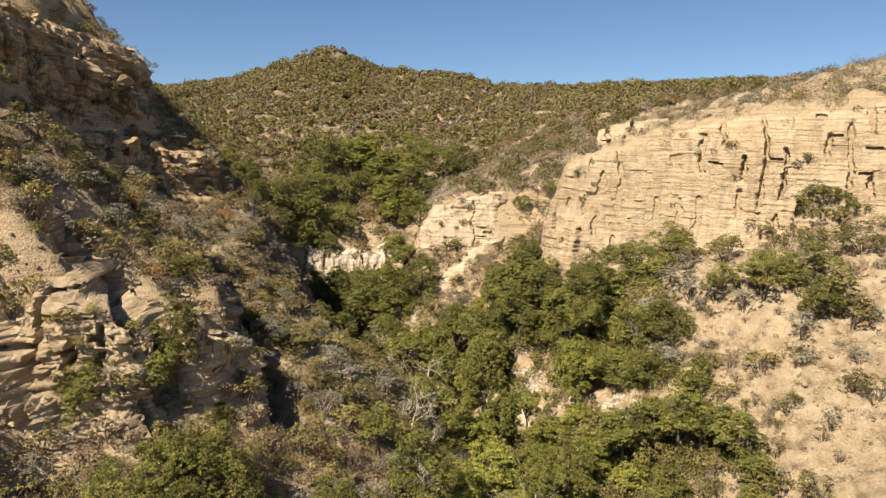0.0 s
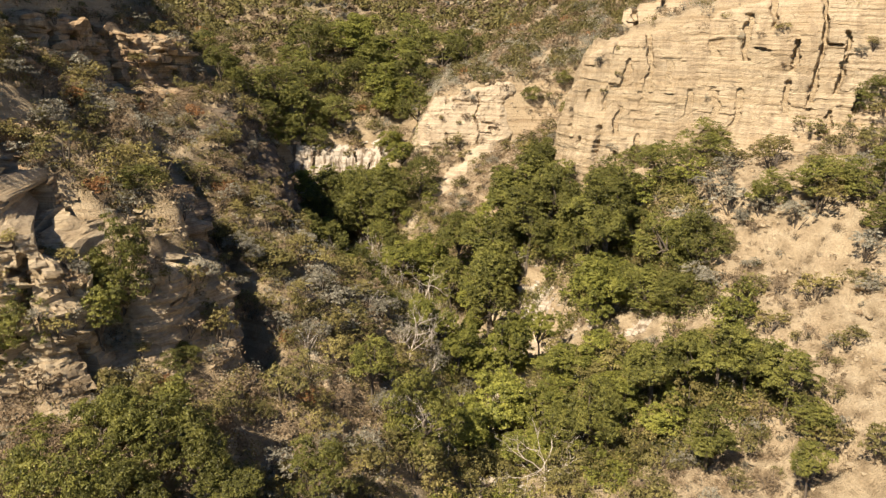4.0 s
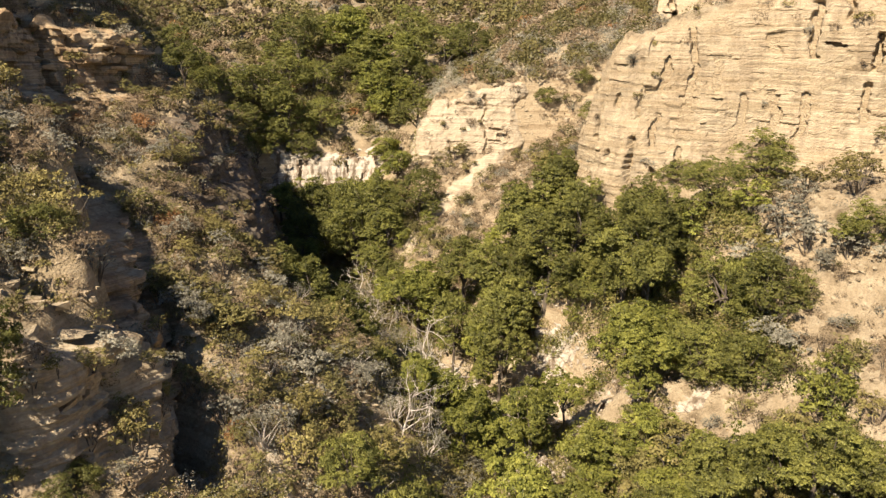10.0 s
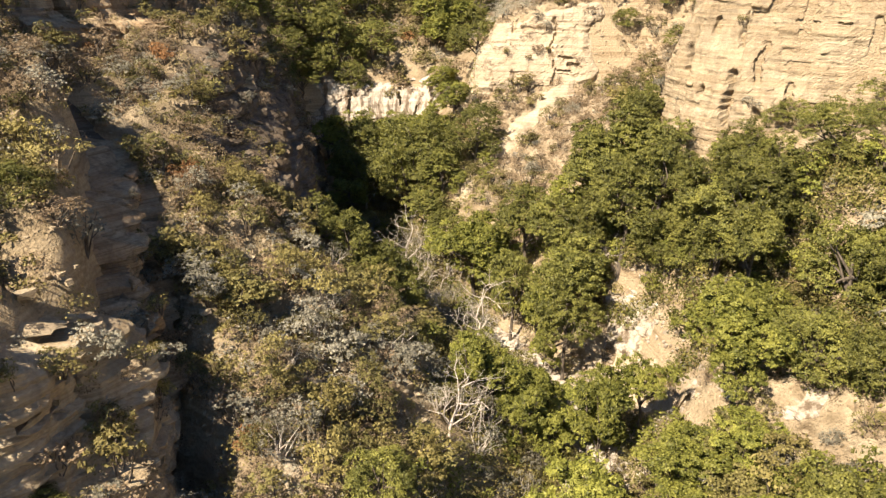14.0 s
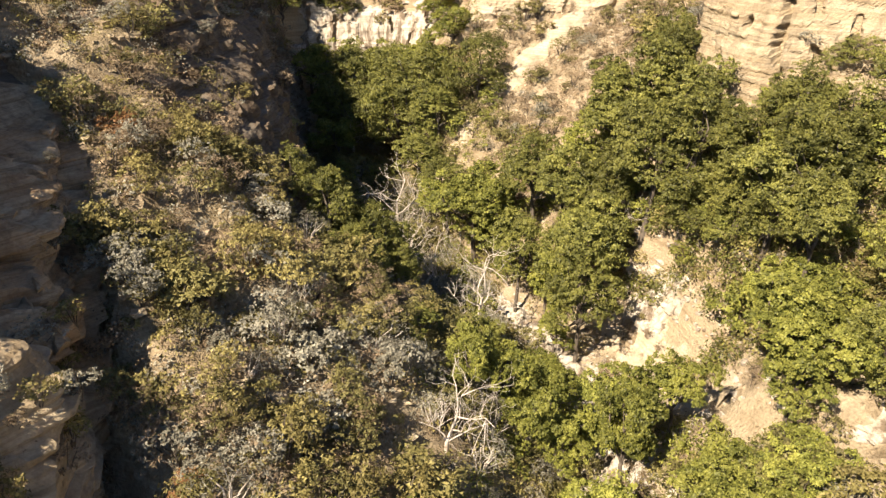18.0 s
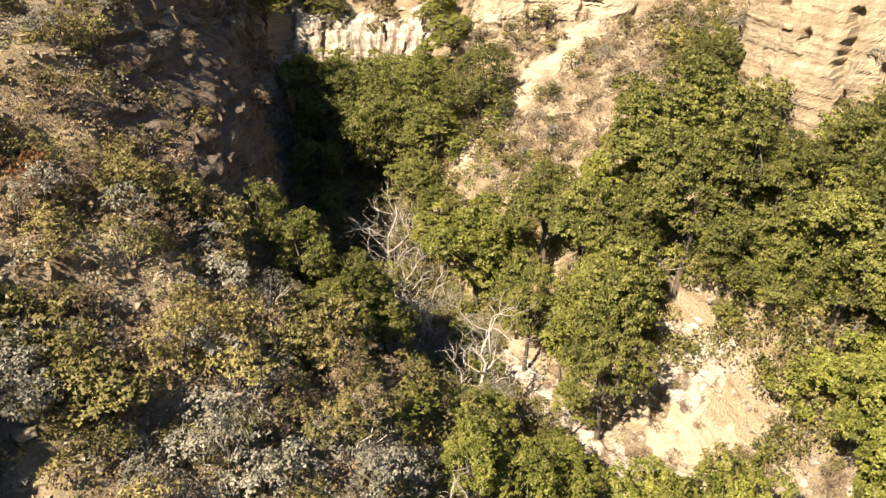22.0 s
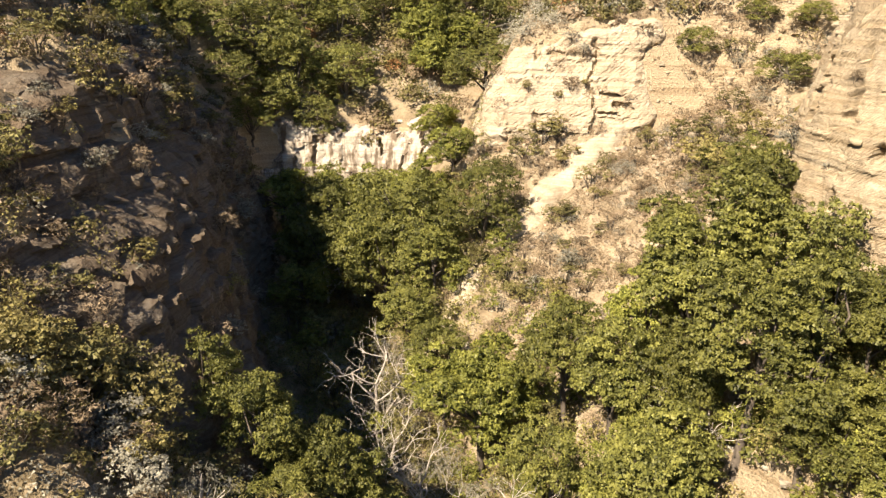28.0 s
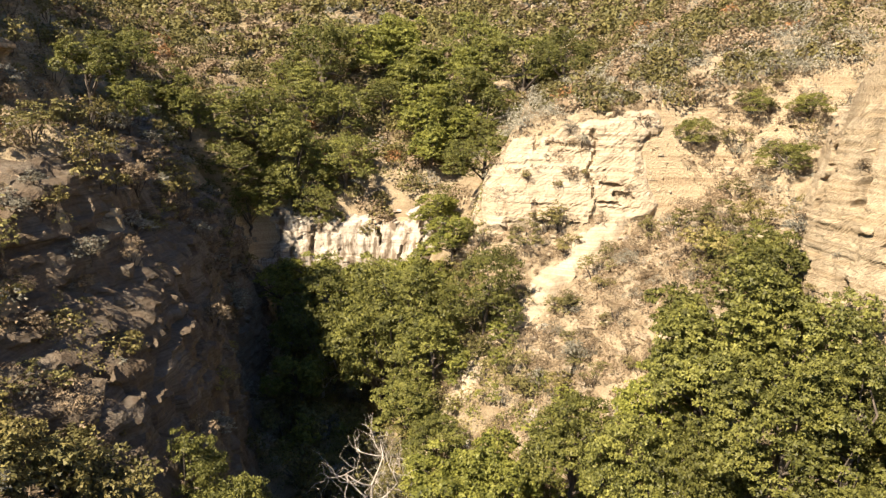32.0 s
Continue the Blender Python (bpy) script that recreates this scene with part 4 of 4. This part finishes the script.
bushes(slope_bush, "bushes of the pale east slope", [
    (30.3, 67.7, 2.2), (34.8, 63.9, 2.6), (27.7, 61.4, 1.6), (23.6, 55.0, 1.8), (23.6, 51.1, 1.7), (26.1, 47.9, 1.5), (23.6, 64.7, 1.4), (27.7, 56.5, 1.1), (29.9, 75.7, 1.8), (39.2, 81.3, 1.9),
    (42.7, 79.8, 2.4), (36.4, 82.5, 1.7), (35.6, 62.0, 2.1), (32.2, 55.4, 1.3), (24.2, 60.4, 1.3), (40.1, 68.9, 2.0), (33, 72, 1.6), (37.5, 73, 1.8), (27.5, 78.5, 1.7), (24.8, 80.5, 1.8), (31.5, 79, 1.5)])
bushes(slope_bush, "bushes of the spur", [
    (-5.4, 116.6, 1.9), (-3.3, 110.8, 1.5), (1.0, 117.0, 1.8), (-0.4, 116.0, 1.4), (11.8, 107.2, 2.0), (12.4, 103.9, 1.6), (4.8, 109.1, 0.9), (-1.5, 105.4, 1.2), (3.2, 114.6, 1.2), (10.5, 112.8, 1.4), (15.0, 108.8, 1.6),
    (-3.6, 108.4, 1.2), (1.5, 103.1, 1.0), (13.2, 101.0, 1.6), (14.4, 104.8, 1.8), (13.0, 110.5, 1.5)])
bushes(grey_bush, "grey bushes below the east cliff", [
    (24.6, 75.1, 2.2), (22.7, 74.3, 2.0), (25.3, 72.8, 1.8), (26.9, 70.4, 1.4), (28.7, 67.8, 1.5), (31.5, 62.4, 1.7), (26.6, 77.8, 1.6), (21.5, 69.0, 1.4), (29.8, 53.6, 1.2), (34.5, 69.5, 1.6), (22.0, 66.8, 1.2)])
bushes(cliff_shrub, "bushes on the ridge crest", [
    (-43.2, 89.8, 1.9), (-41.8, 94.1, 1.9), (-44.7, 106.0, 2.0), (-44.4, 85.7, 1.8), (-41.4, 89.7, 1.6), (-44.5, 80.8, 1.6), (-42.9, 86.1, 1.6), (-39.6, 93.4, 1.6), (-37.6, 93.4, 1.6), (-44.0, 98, 1.7),
    (-43, 102, 1.5), (-46, 77, 1.8), (-45, 72, 1.8), (-42, 76, 1.5), (-40, 82, 1.5), (-40.5, 86, 1.4), (-38, 89.5, 1.3), (-41, 97.5, 1.5), (-46.5, 83, 1.8), (-39, 98, 1.4)])


def cling(face, count, seed, size, low=0.0, high=1.0):
    """Bushes rooted on the ledges of a cliff."""
    ob, v, proud, nrm, mat = FACES[face]
    r = np.random.default_rng(seed)
    i, j = np.nonzero(proud)
    k = (j >= low * v.shape[1]) & (j <= high * v.shape[1])
    for n, c in enumerate(r.choice(np.flatnonzero(k), count, replace=False)):
        x, y, z = v[i[c], j[c]]
        s = r.uniform(*size)
        m = pose(x, y, z - 0.15 * s, 0, 0, r.uniform(0, 360)) @ Matrix.Diagonal((s, s, s * 0.9, 1))
        copy_thing(cliff_shrub[n % 6], m)["group"] = "bushes rooted in the cliffs"


for face, count, size, low, high in (("cliff_east", 34, (0.35, 1.1), 0.0, 1.0), ("cliff_crag", 20, (0.5, 1.5), 0.0, 1.0), ("cliff_slab", 20, (0.6, 1.3), 0.3, 1.0), ("cliff_gorge", 44, (0.5, 1.4), 0.4, 1.0), ("cliff_gorge_upper", 40, (0.6, 1.5), 0.0, 1.0), ("cliff_pillars", 16, (0.6, 1.4), 0.0, 1.0),
                                     ("cliff_crest", 26, (0.8, 1.8), 0.1, 1.0), ("cliff_upper_crag", 18, (0.5, 1.4), 0.0, 1.0), ("cliff_upper_band", 18, (0.6, 1.5), 0.0, 1.0), ("cliff_outcrop", 16, (0.4, 1.1), 0.2, 1.0),
                                     ("cliff_spur", 12, (0.4, 1.1), 0.0, 0.9), ("cliff_falls", 8, (0.4, 0.9), 0.2, 1.0), ("cliff_bluff", 4, (0.3, 0.6), 0.0, 0.6)):
    cling(face, count, 900 + count, size, low, high)
dry_tuft = [make_shrub("dry_tuft", 500 + i, (BROWN, SAGE)[i == 3], 0.8, 0.8, 520, 0.07, "low purplish-brown dry tuft on the bare spur", "tuft", 9, slim=0.13) for i in range(4)]
scatter(dry_tuft, "dry tufts of the spur", 220, SPUR, on_spur, 19, (0.45, 1.2))
scatter(dry_tuft, "dry tufts of the bluff", 70, (5, 16, 70, 89), lambda x, y, s: 0.5 + 0 * x, 20, (0.4, 0.9))
bare_shrub = [make_shrub("bare_shrub", 520 + i, SAGE, 1.2, 1.5, 420, 0.09, "bare pinkish-grey shrub of fine pale twigs by the creek", "shrub", 18, DEADWOOD, 0.07) for i in range(3)]
scatter(bare_shrub, "bare shrubs by the creek", 45, (-13, 0, 80, 106), lambda x, y, s: (np.abs(x - np.interp(y, [80, 90, 97, 106], [-2, -4, -8.5, -10])) < 2.0) * 0.8, 21, (0.8, 1.7))
scatter(bare_shrub, "bare shrubs of the lower creek", 30, (-12, 4, 56, 80), lambda x, y, s: 0.5 + 0 * x, 22, (0.8, 1.6))
scatter(grey_bush, "grey bushes of the lower west slope", 22, (-17, -4, 58, 92), on_west, 23, (0.6, 1.3))
retire(grey_bush + slope_bush + cliff_shrub + dry_tuft + bare_shrub)


def thicket(name, mat, count, seed, label, keep, region, leaf=0.145, per=140, size=(0.7, 1.7)):
    """Hillside scrub too thick to count."""
    r = np.random.default_rng(seed)
    x, y = r.uniform(region[0], region[1], count * 9), r.uniform(region[2], region[3], count * 9)
    k = r.uniform(0, 1, len(x)) < keep(x, y, slope_at(x, y)[2])
    x, y = x[k][:count], y[k][:count]
    z = ground(x, y)
    rad = r.uniform(*size, len(x))
    o = r.normal(0, 1, (len(x), per, 3))
    o /= np.linalg.norm(o, axis=2)[..., None]
    o[..., 2] = np.abs(o[..., 2])
    lump = 0.7 + 0.4 * r.uniform(0, 1, (len(x), per, 1))
    c = np.stack([x, y, z], -1)[:, None] + o * rad[:, None, None] * lump * [1, 1, 0.95]
    v, f = leaves(c.reshape(-1, 3), o.reshape(-1, 3), leaf, r, 0.4)
    me = np_mesh(name, v, f)
    me.materials.append(mat)
    return tagged(new(name, me), label, "scrub", kind="stuff")


def on_hill(x, y, s):
    clump = vnoise(x * 0.12, y * 0.12, 0, 77)
    back = (y > 131) | ((x > 2) & (y > 121)) | (x < -44) | ((x < -27) & (y > 112))
    return np.where(back, 0.35 + 0.65 * clump, 0.0)


HILL, FAR_HILL = (-100, 95, 119, 152), (-100, 95, 150, 250)
for place, land, leaf, per, share in (("hillside", HILL, 0.16, 300, 0.3), ("far_hillside", FAR_HILL, 0.3, 120, 1.0)):
    seen = place.replace("_", " ")
    thicket("dark_" + place + "_scrub", CHAPARRAL, int(1900 * share), 50, "dark green chaparral covering the " + seen, on_hill, land, leaf, per, (0.9, 2.4))
    thicket("olive_" + place + "_scrub", OLIVE, int(1500 * share), 51, "dense olive chaparral covering the " + seen, on_hill, land, leaf, per)
    thicket("sage_" + place + "_scrub", SAGE, int(500 * share), 52, "grey sage scrub covering the " + seen, on_hill, land, leaf * 0.8, per)
    thicket("brown_" + place + "_scrub", BROWN, int(2200 * share), 53, "dry brown scrub covering the " + seen, on_hill, land, leaf, per)
thicket("rusty_hillside_scrub", RUST, 60, 54, "rusty red-brown scrub among the hillside chaparral", on_hill, HILL, 0.16, 250)
thicket("low_brown_scrub", BROWN, 1200, 55, "low dry brown undergrowth on the west slope", on_west, WESTERN, 0.07, 110, (0.35, 1.0))
thicket("low_olive_scrub", OLIVE, 1300, 56, "low olive undergrowth on the west slope", on_west, WESTERN, 0.07, 110, (0.35, 1.0))
thicket("low_sage_scrub", SAGE, 450, 57, "low grey undergrowth on the west slope", on_west, WESTERN, 0.07, 110, (0.35, 1.0))
thicket("creekside_undergrowth", BRIGHT, 420, 58, "green undergrowth along the creek", on_floor, FLOOR, 0.08, 150, (0.5, 1.2))
thicket("creekside_dark_undergrowth", OLIVE, 700, 59, "dark undergrowth along the creek", on_floor, FLOOR, 0.08, 150, (0.5, 1.2))
thicket("east_bank_undergrowth", OAK, 620, 66, "dark green undergrowth under the east bank trees", on_belt, BELT, 0.1, 170, (0.6, 1.5))
thicket("east_bank_olive_undergrowth", OLIVE, 420, 67, "olive undergrowth under the east bank trees", on_belt, BELT, 0.1, 150, (0.5, 1.3))
thicket("east_slope_scrub", BROWN, 700, 60, "sparse dry brown tufts on the bare east slope", on_east, EASTERN, 0.06, 60, (0.2, 0.6))
thicket("east_slope_straw", BROWN, 1100, 68, "thin dry straw on the bare east slope", on_slope, EAST_SLOPE, 0.06, 40, (0.15, 0.45))
thicket("east_slope_sage", SAGE, 420, 61, "sparse grey sage tufts on the bare east slope", on_east, EASTERN, 0.07, 60, (0.25, 0.75))
thicket("spur_dry_tufts", BROWN, 1200, 62, "low purplish-brown dry tufts on the bare spur", on_spur, SPUR, 0.07, 60, (0.2, 0.6))
RIDGE = (-62, -36, 56, 112)
thicket("ridge_dark_scrub", CHAPARRAL, 750, 75, "dark chaparral on the western ridge", lambda x, y, s: 0.5 + 0 * x, RIDGE, 0.11, 110, (0.4, 1.4))
thicket("ridge_brown_scrub", BROWN, 450, 76, "dry brown scrub on the western ridge", lambda x, y, s: 0.5 + 0 * x, RIDGE, 0.11, 90, (0.4, 1.2))
TOP = (16, 95, 78, 132)
thicket("cliff_top_olive_scrub", OLIVE, 520, 63, "olive scrub on the cliff top", on_top, TOP, 0.085, 130, (0.5, 1.3))
thicket("cliff_top_sage_scrub", SAGE, 520, 64, "grey sage scrub on the cliff top", on_top, TOP, 0.085, 130, (0.5, 1.3))
thicket("spur_top_sage_scrub", SAGE, 420, 69, "grey sage scrub above the spur scar", lambda x, y, s: (y > 121.5 - 0.1 * np.abs(x - 8)) * 0.9, (-2, 27, 119, 138), 0.085, 150, (0.5, 1.4))
thicket("cliff_top_brown_scrub", BROWN, 620, 65, "dry brown scrub on the cliff top", on_top, TOP, 0.085, 130, (0.4, 1.2))


# ---- dead wood ----
def dead_tree(x, y, height, spread, seed, lean=(0.0, 0.0), label="bleached leafless tree with forking white branches"):
    """A bare tree: a crooked trunk, limbs that fork into twigs."""
    r = np.random.default_rng(seed)
    top = new("bare_tree")

    def grow(start, way, length, radius, depth, pieces):
        pts, p, d = [start], np.array(start, float), np.array(way, float)
        for _ in range(4):
            d = d + r.normal(0, 0.28, 3) + [0, 0, 0.05]
            d /= np.linalg.norm(d)
            p = p + d * length / 4
            pts.append(p)
        pieces.append(tube(pts, radius * np.linspace(1, 0.45, 5), 5 if depth else 7))
        if depth < 3:
            for _ in range(3 if depth < 2 else 2):
                k = pts[int(r.integers(2, 5))]
                side = d + r.normal(0, 0.75, 3) * [1, 1, 0.6]
                grow(k, side / np.linalg.norm(side), length * r.uniform(0.55, 0.8), radius * 0.5, depth + 1, pieces)

    trunk = [[0, 0, -0.5], [0.1, 0, height * 0.15], [lean[0] * 0.4, lean[1] * 0.4, height * 0.32], [lean[0] * 0.7, lean[1] * 0.7, height * 0.5]]
    part("trunk", np_mesh("trunk", *tube(trunk, height * np.array([0.027, 0.022, 0.017, 0.012])), True), DEADWOOD, top)
    for a in range(7):
        way = np.array([math.cos(a * 0.9 + seed) * spread + lean[0], math.sin(a * 0.9 + seed) * spread + lean[1], r.uniform(0.5, 1.0) * height * 0.5])
        pieces = []
        grow(trunk[1 + a % 3], way / np.linalg.norm(way), np.linalg.norm(way) * 0.75, height * 0.0095, 0, pieces)
        part("limb", np_mesh("limb", *merged(pieces), True), DEADWOOD, top)
    top.matrix_basis = planted(x, y, 1.0, 0, 1.0, 0.0)
    return tagged(top, label, "tree", "bare trees by the creek")


dead_tree(-2.2, 83.5, 7.0, 1.8, 1, (0.6, -0.5))
dead_tree(-9.6, 97.6, 7.0, 2.2, 2, label="bare pinkish-grey tree with fine pale twigs")
dead_tree(-8.2, 92.5, 4.5, 2.2, 3, label="bare pinkish-grey tree with fine pale twigs")
dead_tree(-3.0, 67.5, 4.5, 2.2, 4, (0.8, 0))
dead_tree(-5.5, 89.5, 4.5, 2.2, 5, (-0.6, 0.6))
dead_tree(7.0, 55.0, 4.5, 2.4, 6)
dead_tree(-1.5, 56.5, 4.5, 1.6, 7)
dead_tree(6.6, 90.0, 6.5, 1.4, 8, (1.2, -0.8))
dead_tree(-16.5, 113, 5.5, 0.9, 9)


# ---- stones ----
STONES = [stone_mesh(400 + i) for i in range(6)]
for me in STONES:
    me.materials.append(ROCK)
PALE_STONES = [stone_mesh(420 + i, 0.6) for i in range(4)]
for me in PALE_STONES:
    me.materials.append(PALE)


def boulder(n, x, y, size, label, group, meshes=STONES, sink=0.5):
    ob = new("boulder", meshes[n % len(meshes)])
    z = float(ground(x, y))
    ob.matrix_basis = pose(x, y, z + size * (0.6 - sink), 12 * (n % 5), 9 * (n % 3), 73 * n) @ Matrix.Diagonal((size, size, size, 1))
    return tagged(ob, label, "boulder", group)


r = np.random.default_rng(5)
for n in range(40):
    y = r.uniform(64, 84)
    boulder(n, float(np.interp(y, [62, 77, 85], [5, 6, 2.4])) + r.normal(0, 1.3), y, float(r.uniform(0.25, 0.8)), "pale rounded boulder in the dry creek bed", "creek bed boulders", PALE_STONES)
for n in range(26):
    boulder(n, -9.2 + r.normal(0, 1.0) + 0.12 * n * 0, 63 + r.normal(0, 2.2), float(r.uniform(0.25, 0.75)), "tan sandstone boulder fallen into the side gully", "side gully boulders")
for n in range(30):
    k = r.uniform(0, 1)
    boulder(n, 9 - 14 * k + r.normal(0, 2), 116 - 14 * k + r.normal(0, 2), float(r.uniform(0.2, 0.6)), "loose pale sandstone block on the bare spur", "spur boulders", PALE_STONES)
for n in range(30):
    boulder(n, r.uniform(-34, -12), r.uniform(50, 92), float(r.uniform(0.3, 0.9)), "tan sandstone block half buried in the scrub slope", "west slope boulders")
for n in range(24):
    boulder(n, r.uniform(22, 44), r.uniform(52, 76), float(r.uniform(0.2, 0.6)), "sandstone block resting on the bare east slope", "east slope boulders")
boulder(1, -14.2, 71.3, 1.2, "large pale sandstone slab on the west slope", "west slope boulders", PALE_STONES)
boulder(2, 4.2, 81.6, 0.9, "large whitish boulder in the creek bed", "creek bed boulders", PALE_STONES)
boulder(3, -1.9, 107.5, 0.8, "lone cream boulder on the bare spur", "spur boulders", PALE_STONES)
boulder(4, 30.5, 61.0, 1.3, "large undercut sandstone block on the bare east slope", "east slope boulders")


def scree(name, mat, count, seed, label, region, keep, size):
    """Loose chips of stone, too many to count."""
    r = np.random.default_rng(seed)
    x, y = r.uniform(region[0], region[1], count * 8), r.uniform(region[2], region[3], count * 8)
    k = r.uniform(0, 1, len(x)) < keep(x, y, slope_at(x, y)[2])
    x, y = x[k][:count], y[k][:count]
    n = len(x)
    s = size * np.exp(r.normal(0, 0.5, (n, 1, 1)))
    box = np.array([[a, b, c] for a in (-1, 1) for b in (-1, 1) for c in (-1, 1)], float)
    v = (box[None] * r.uniform(0.5, 1.1, (n, 1, 3)) + r.normal(0, 0.22, (n, 8, 3))) * [1, 1, 0.6] * s
    a = r.uniform(0, 6.28, (n, 1))
    v = np.stack([v[..., 0] * np.cos(a) - v[..., 1] * np.sin(a), v[..., 0] * np.sin(a) + v[..., 1] * np.cos(a), v[..., 2]], -1)
    v += np.stack([x, y, ground(x, y) + 0.02], -1)[:, None]
    quads = np.array([[0, 1, 3, 2], [4, 6, 7, 5], [0, 4, 5, 1], [2, 3, 7, 6], [0, 2, 6, 4], [1, 5, 7, 3]])
    me = np_mesh(name, v.reshape(-1, 3), (np.arange(n)[:, None, None] * 8 + quads[None]).reshape(-1, 4))
    me.materials.append(mat)
    return tagged(new(name, me), label, "stones", kind="stuff")


scree("west_slope_rubble", ROCK, 5000, 71, "broken sandstone rubble among the scrub", WESTERN, lambda x, y, s: (x < west_bank(x, y)) * 1.0, 0.13)
scree("east_slope_rubble", ROCK, 4000, 72, "loose sandstone chips on the bare east slope", EAST_SLOPE, lambda x, y, s: (y < cliff_line(x)) * (x > 12) * (0.2 + vnoise(x * 0.3, y * 0.3, 0, 73)), 0.09)
scree("spur_rubble", CREAM, 2500, 73, "loose cream sandstone chips on the spur", SPUR, lambda x, y, s: 0.3 + 0 * x, 0.11)
scree("bluff_rubble", PALE, 900, 77, "whitish stone chips below the sandstone bluff", (5, 14, 72, 89), lambda x, y, s: 0.3 + 0 * x, 0.1)
scree("creek_rubble", PALE, 1500, 74, "pale cobbles along the dry creek bed", (-4, 10, 54, 90), lambda x, y, s: (np.abs(x - np.interp(y, [54, 62, 70, 77, 81, 89], [4, 4.5, 6.2, 6.2, 4.5, 0.2])) < 1.8) * 1.0, 0.13)


# ---- blocks that stand out of the cliffs ----
def blocks(face, count, seed, size):
    """Separate blocks held in a cliff, flat-bedded and turned along its face."""
    ob, v, proud, nrm, mat = FACES[face]
    r = np.random.default_rng(seed)
    shapes = []
    for k in range(4):
        me = stone_mesh(seed + k, 0.8, 10)
        me.materials.append(mat)
        shapes.append(me)
    i, j = np.nonzero(proud)
    for n, c in enumerate(r.choice(len(i), count, replace=False)):
        x, y, z = v[i[c], j[c]]
        nx, ny = nrm[i[c]]
        s = r.uniform(*size)
        turn = math.degrees(math.atan2(nx, -ny)) + r.normal(0, 12)
        child = new("block", shapes[n % 4])
        child.parent = ob
        child.matrix_basis = pose(x - nx * 0.25 * s, y - ny * 0.25 * s, z, r.normal(0, 5), r.normal(0, 5), turn) @ Matrix.Diagonal((1.5 * s, 0.9 * s, s, 1))


for face, count, size in (("cliff_east", 40, (0.2, 0.55)), ("cliff_crag", 16, (0.3, 0.8)), ("cliff_slab", 16, (0.25, 0.6)), ("cliff_gorge", 30, (0.3, 0.8)), ("cliff_gorge_upper", 26, (0.3, 0.8)), ("cliff_pillars", 30, (0.5, 1.5)), ("cliff_crest", 50, (0.6, 1.7)), ("cliff_upper_crag", 30, (0.4, 1.3)),
                          ("cliff_upper_band", 30, (0.4, 1.3)), ("cliff_outcrop", 30, (0.3, 1.0)), ("cliff_spur", 16, (0.2, 0.5)), ("cliff_falls", 12, (0.25, 0.55)), ("cliff_bluff", 20, (0.25, 0.6)), ("cliff_scar", 16, (0.2, 0.5))):
    blocks(face, count, 1000 + count, size)
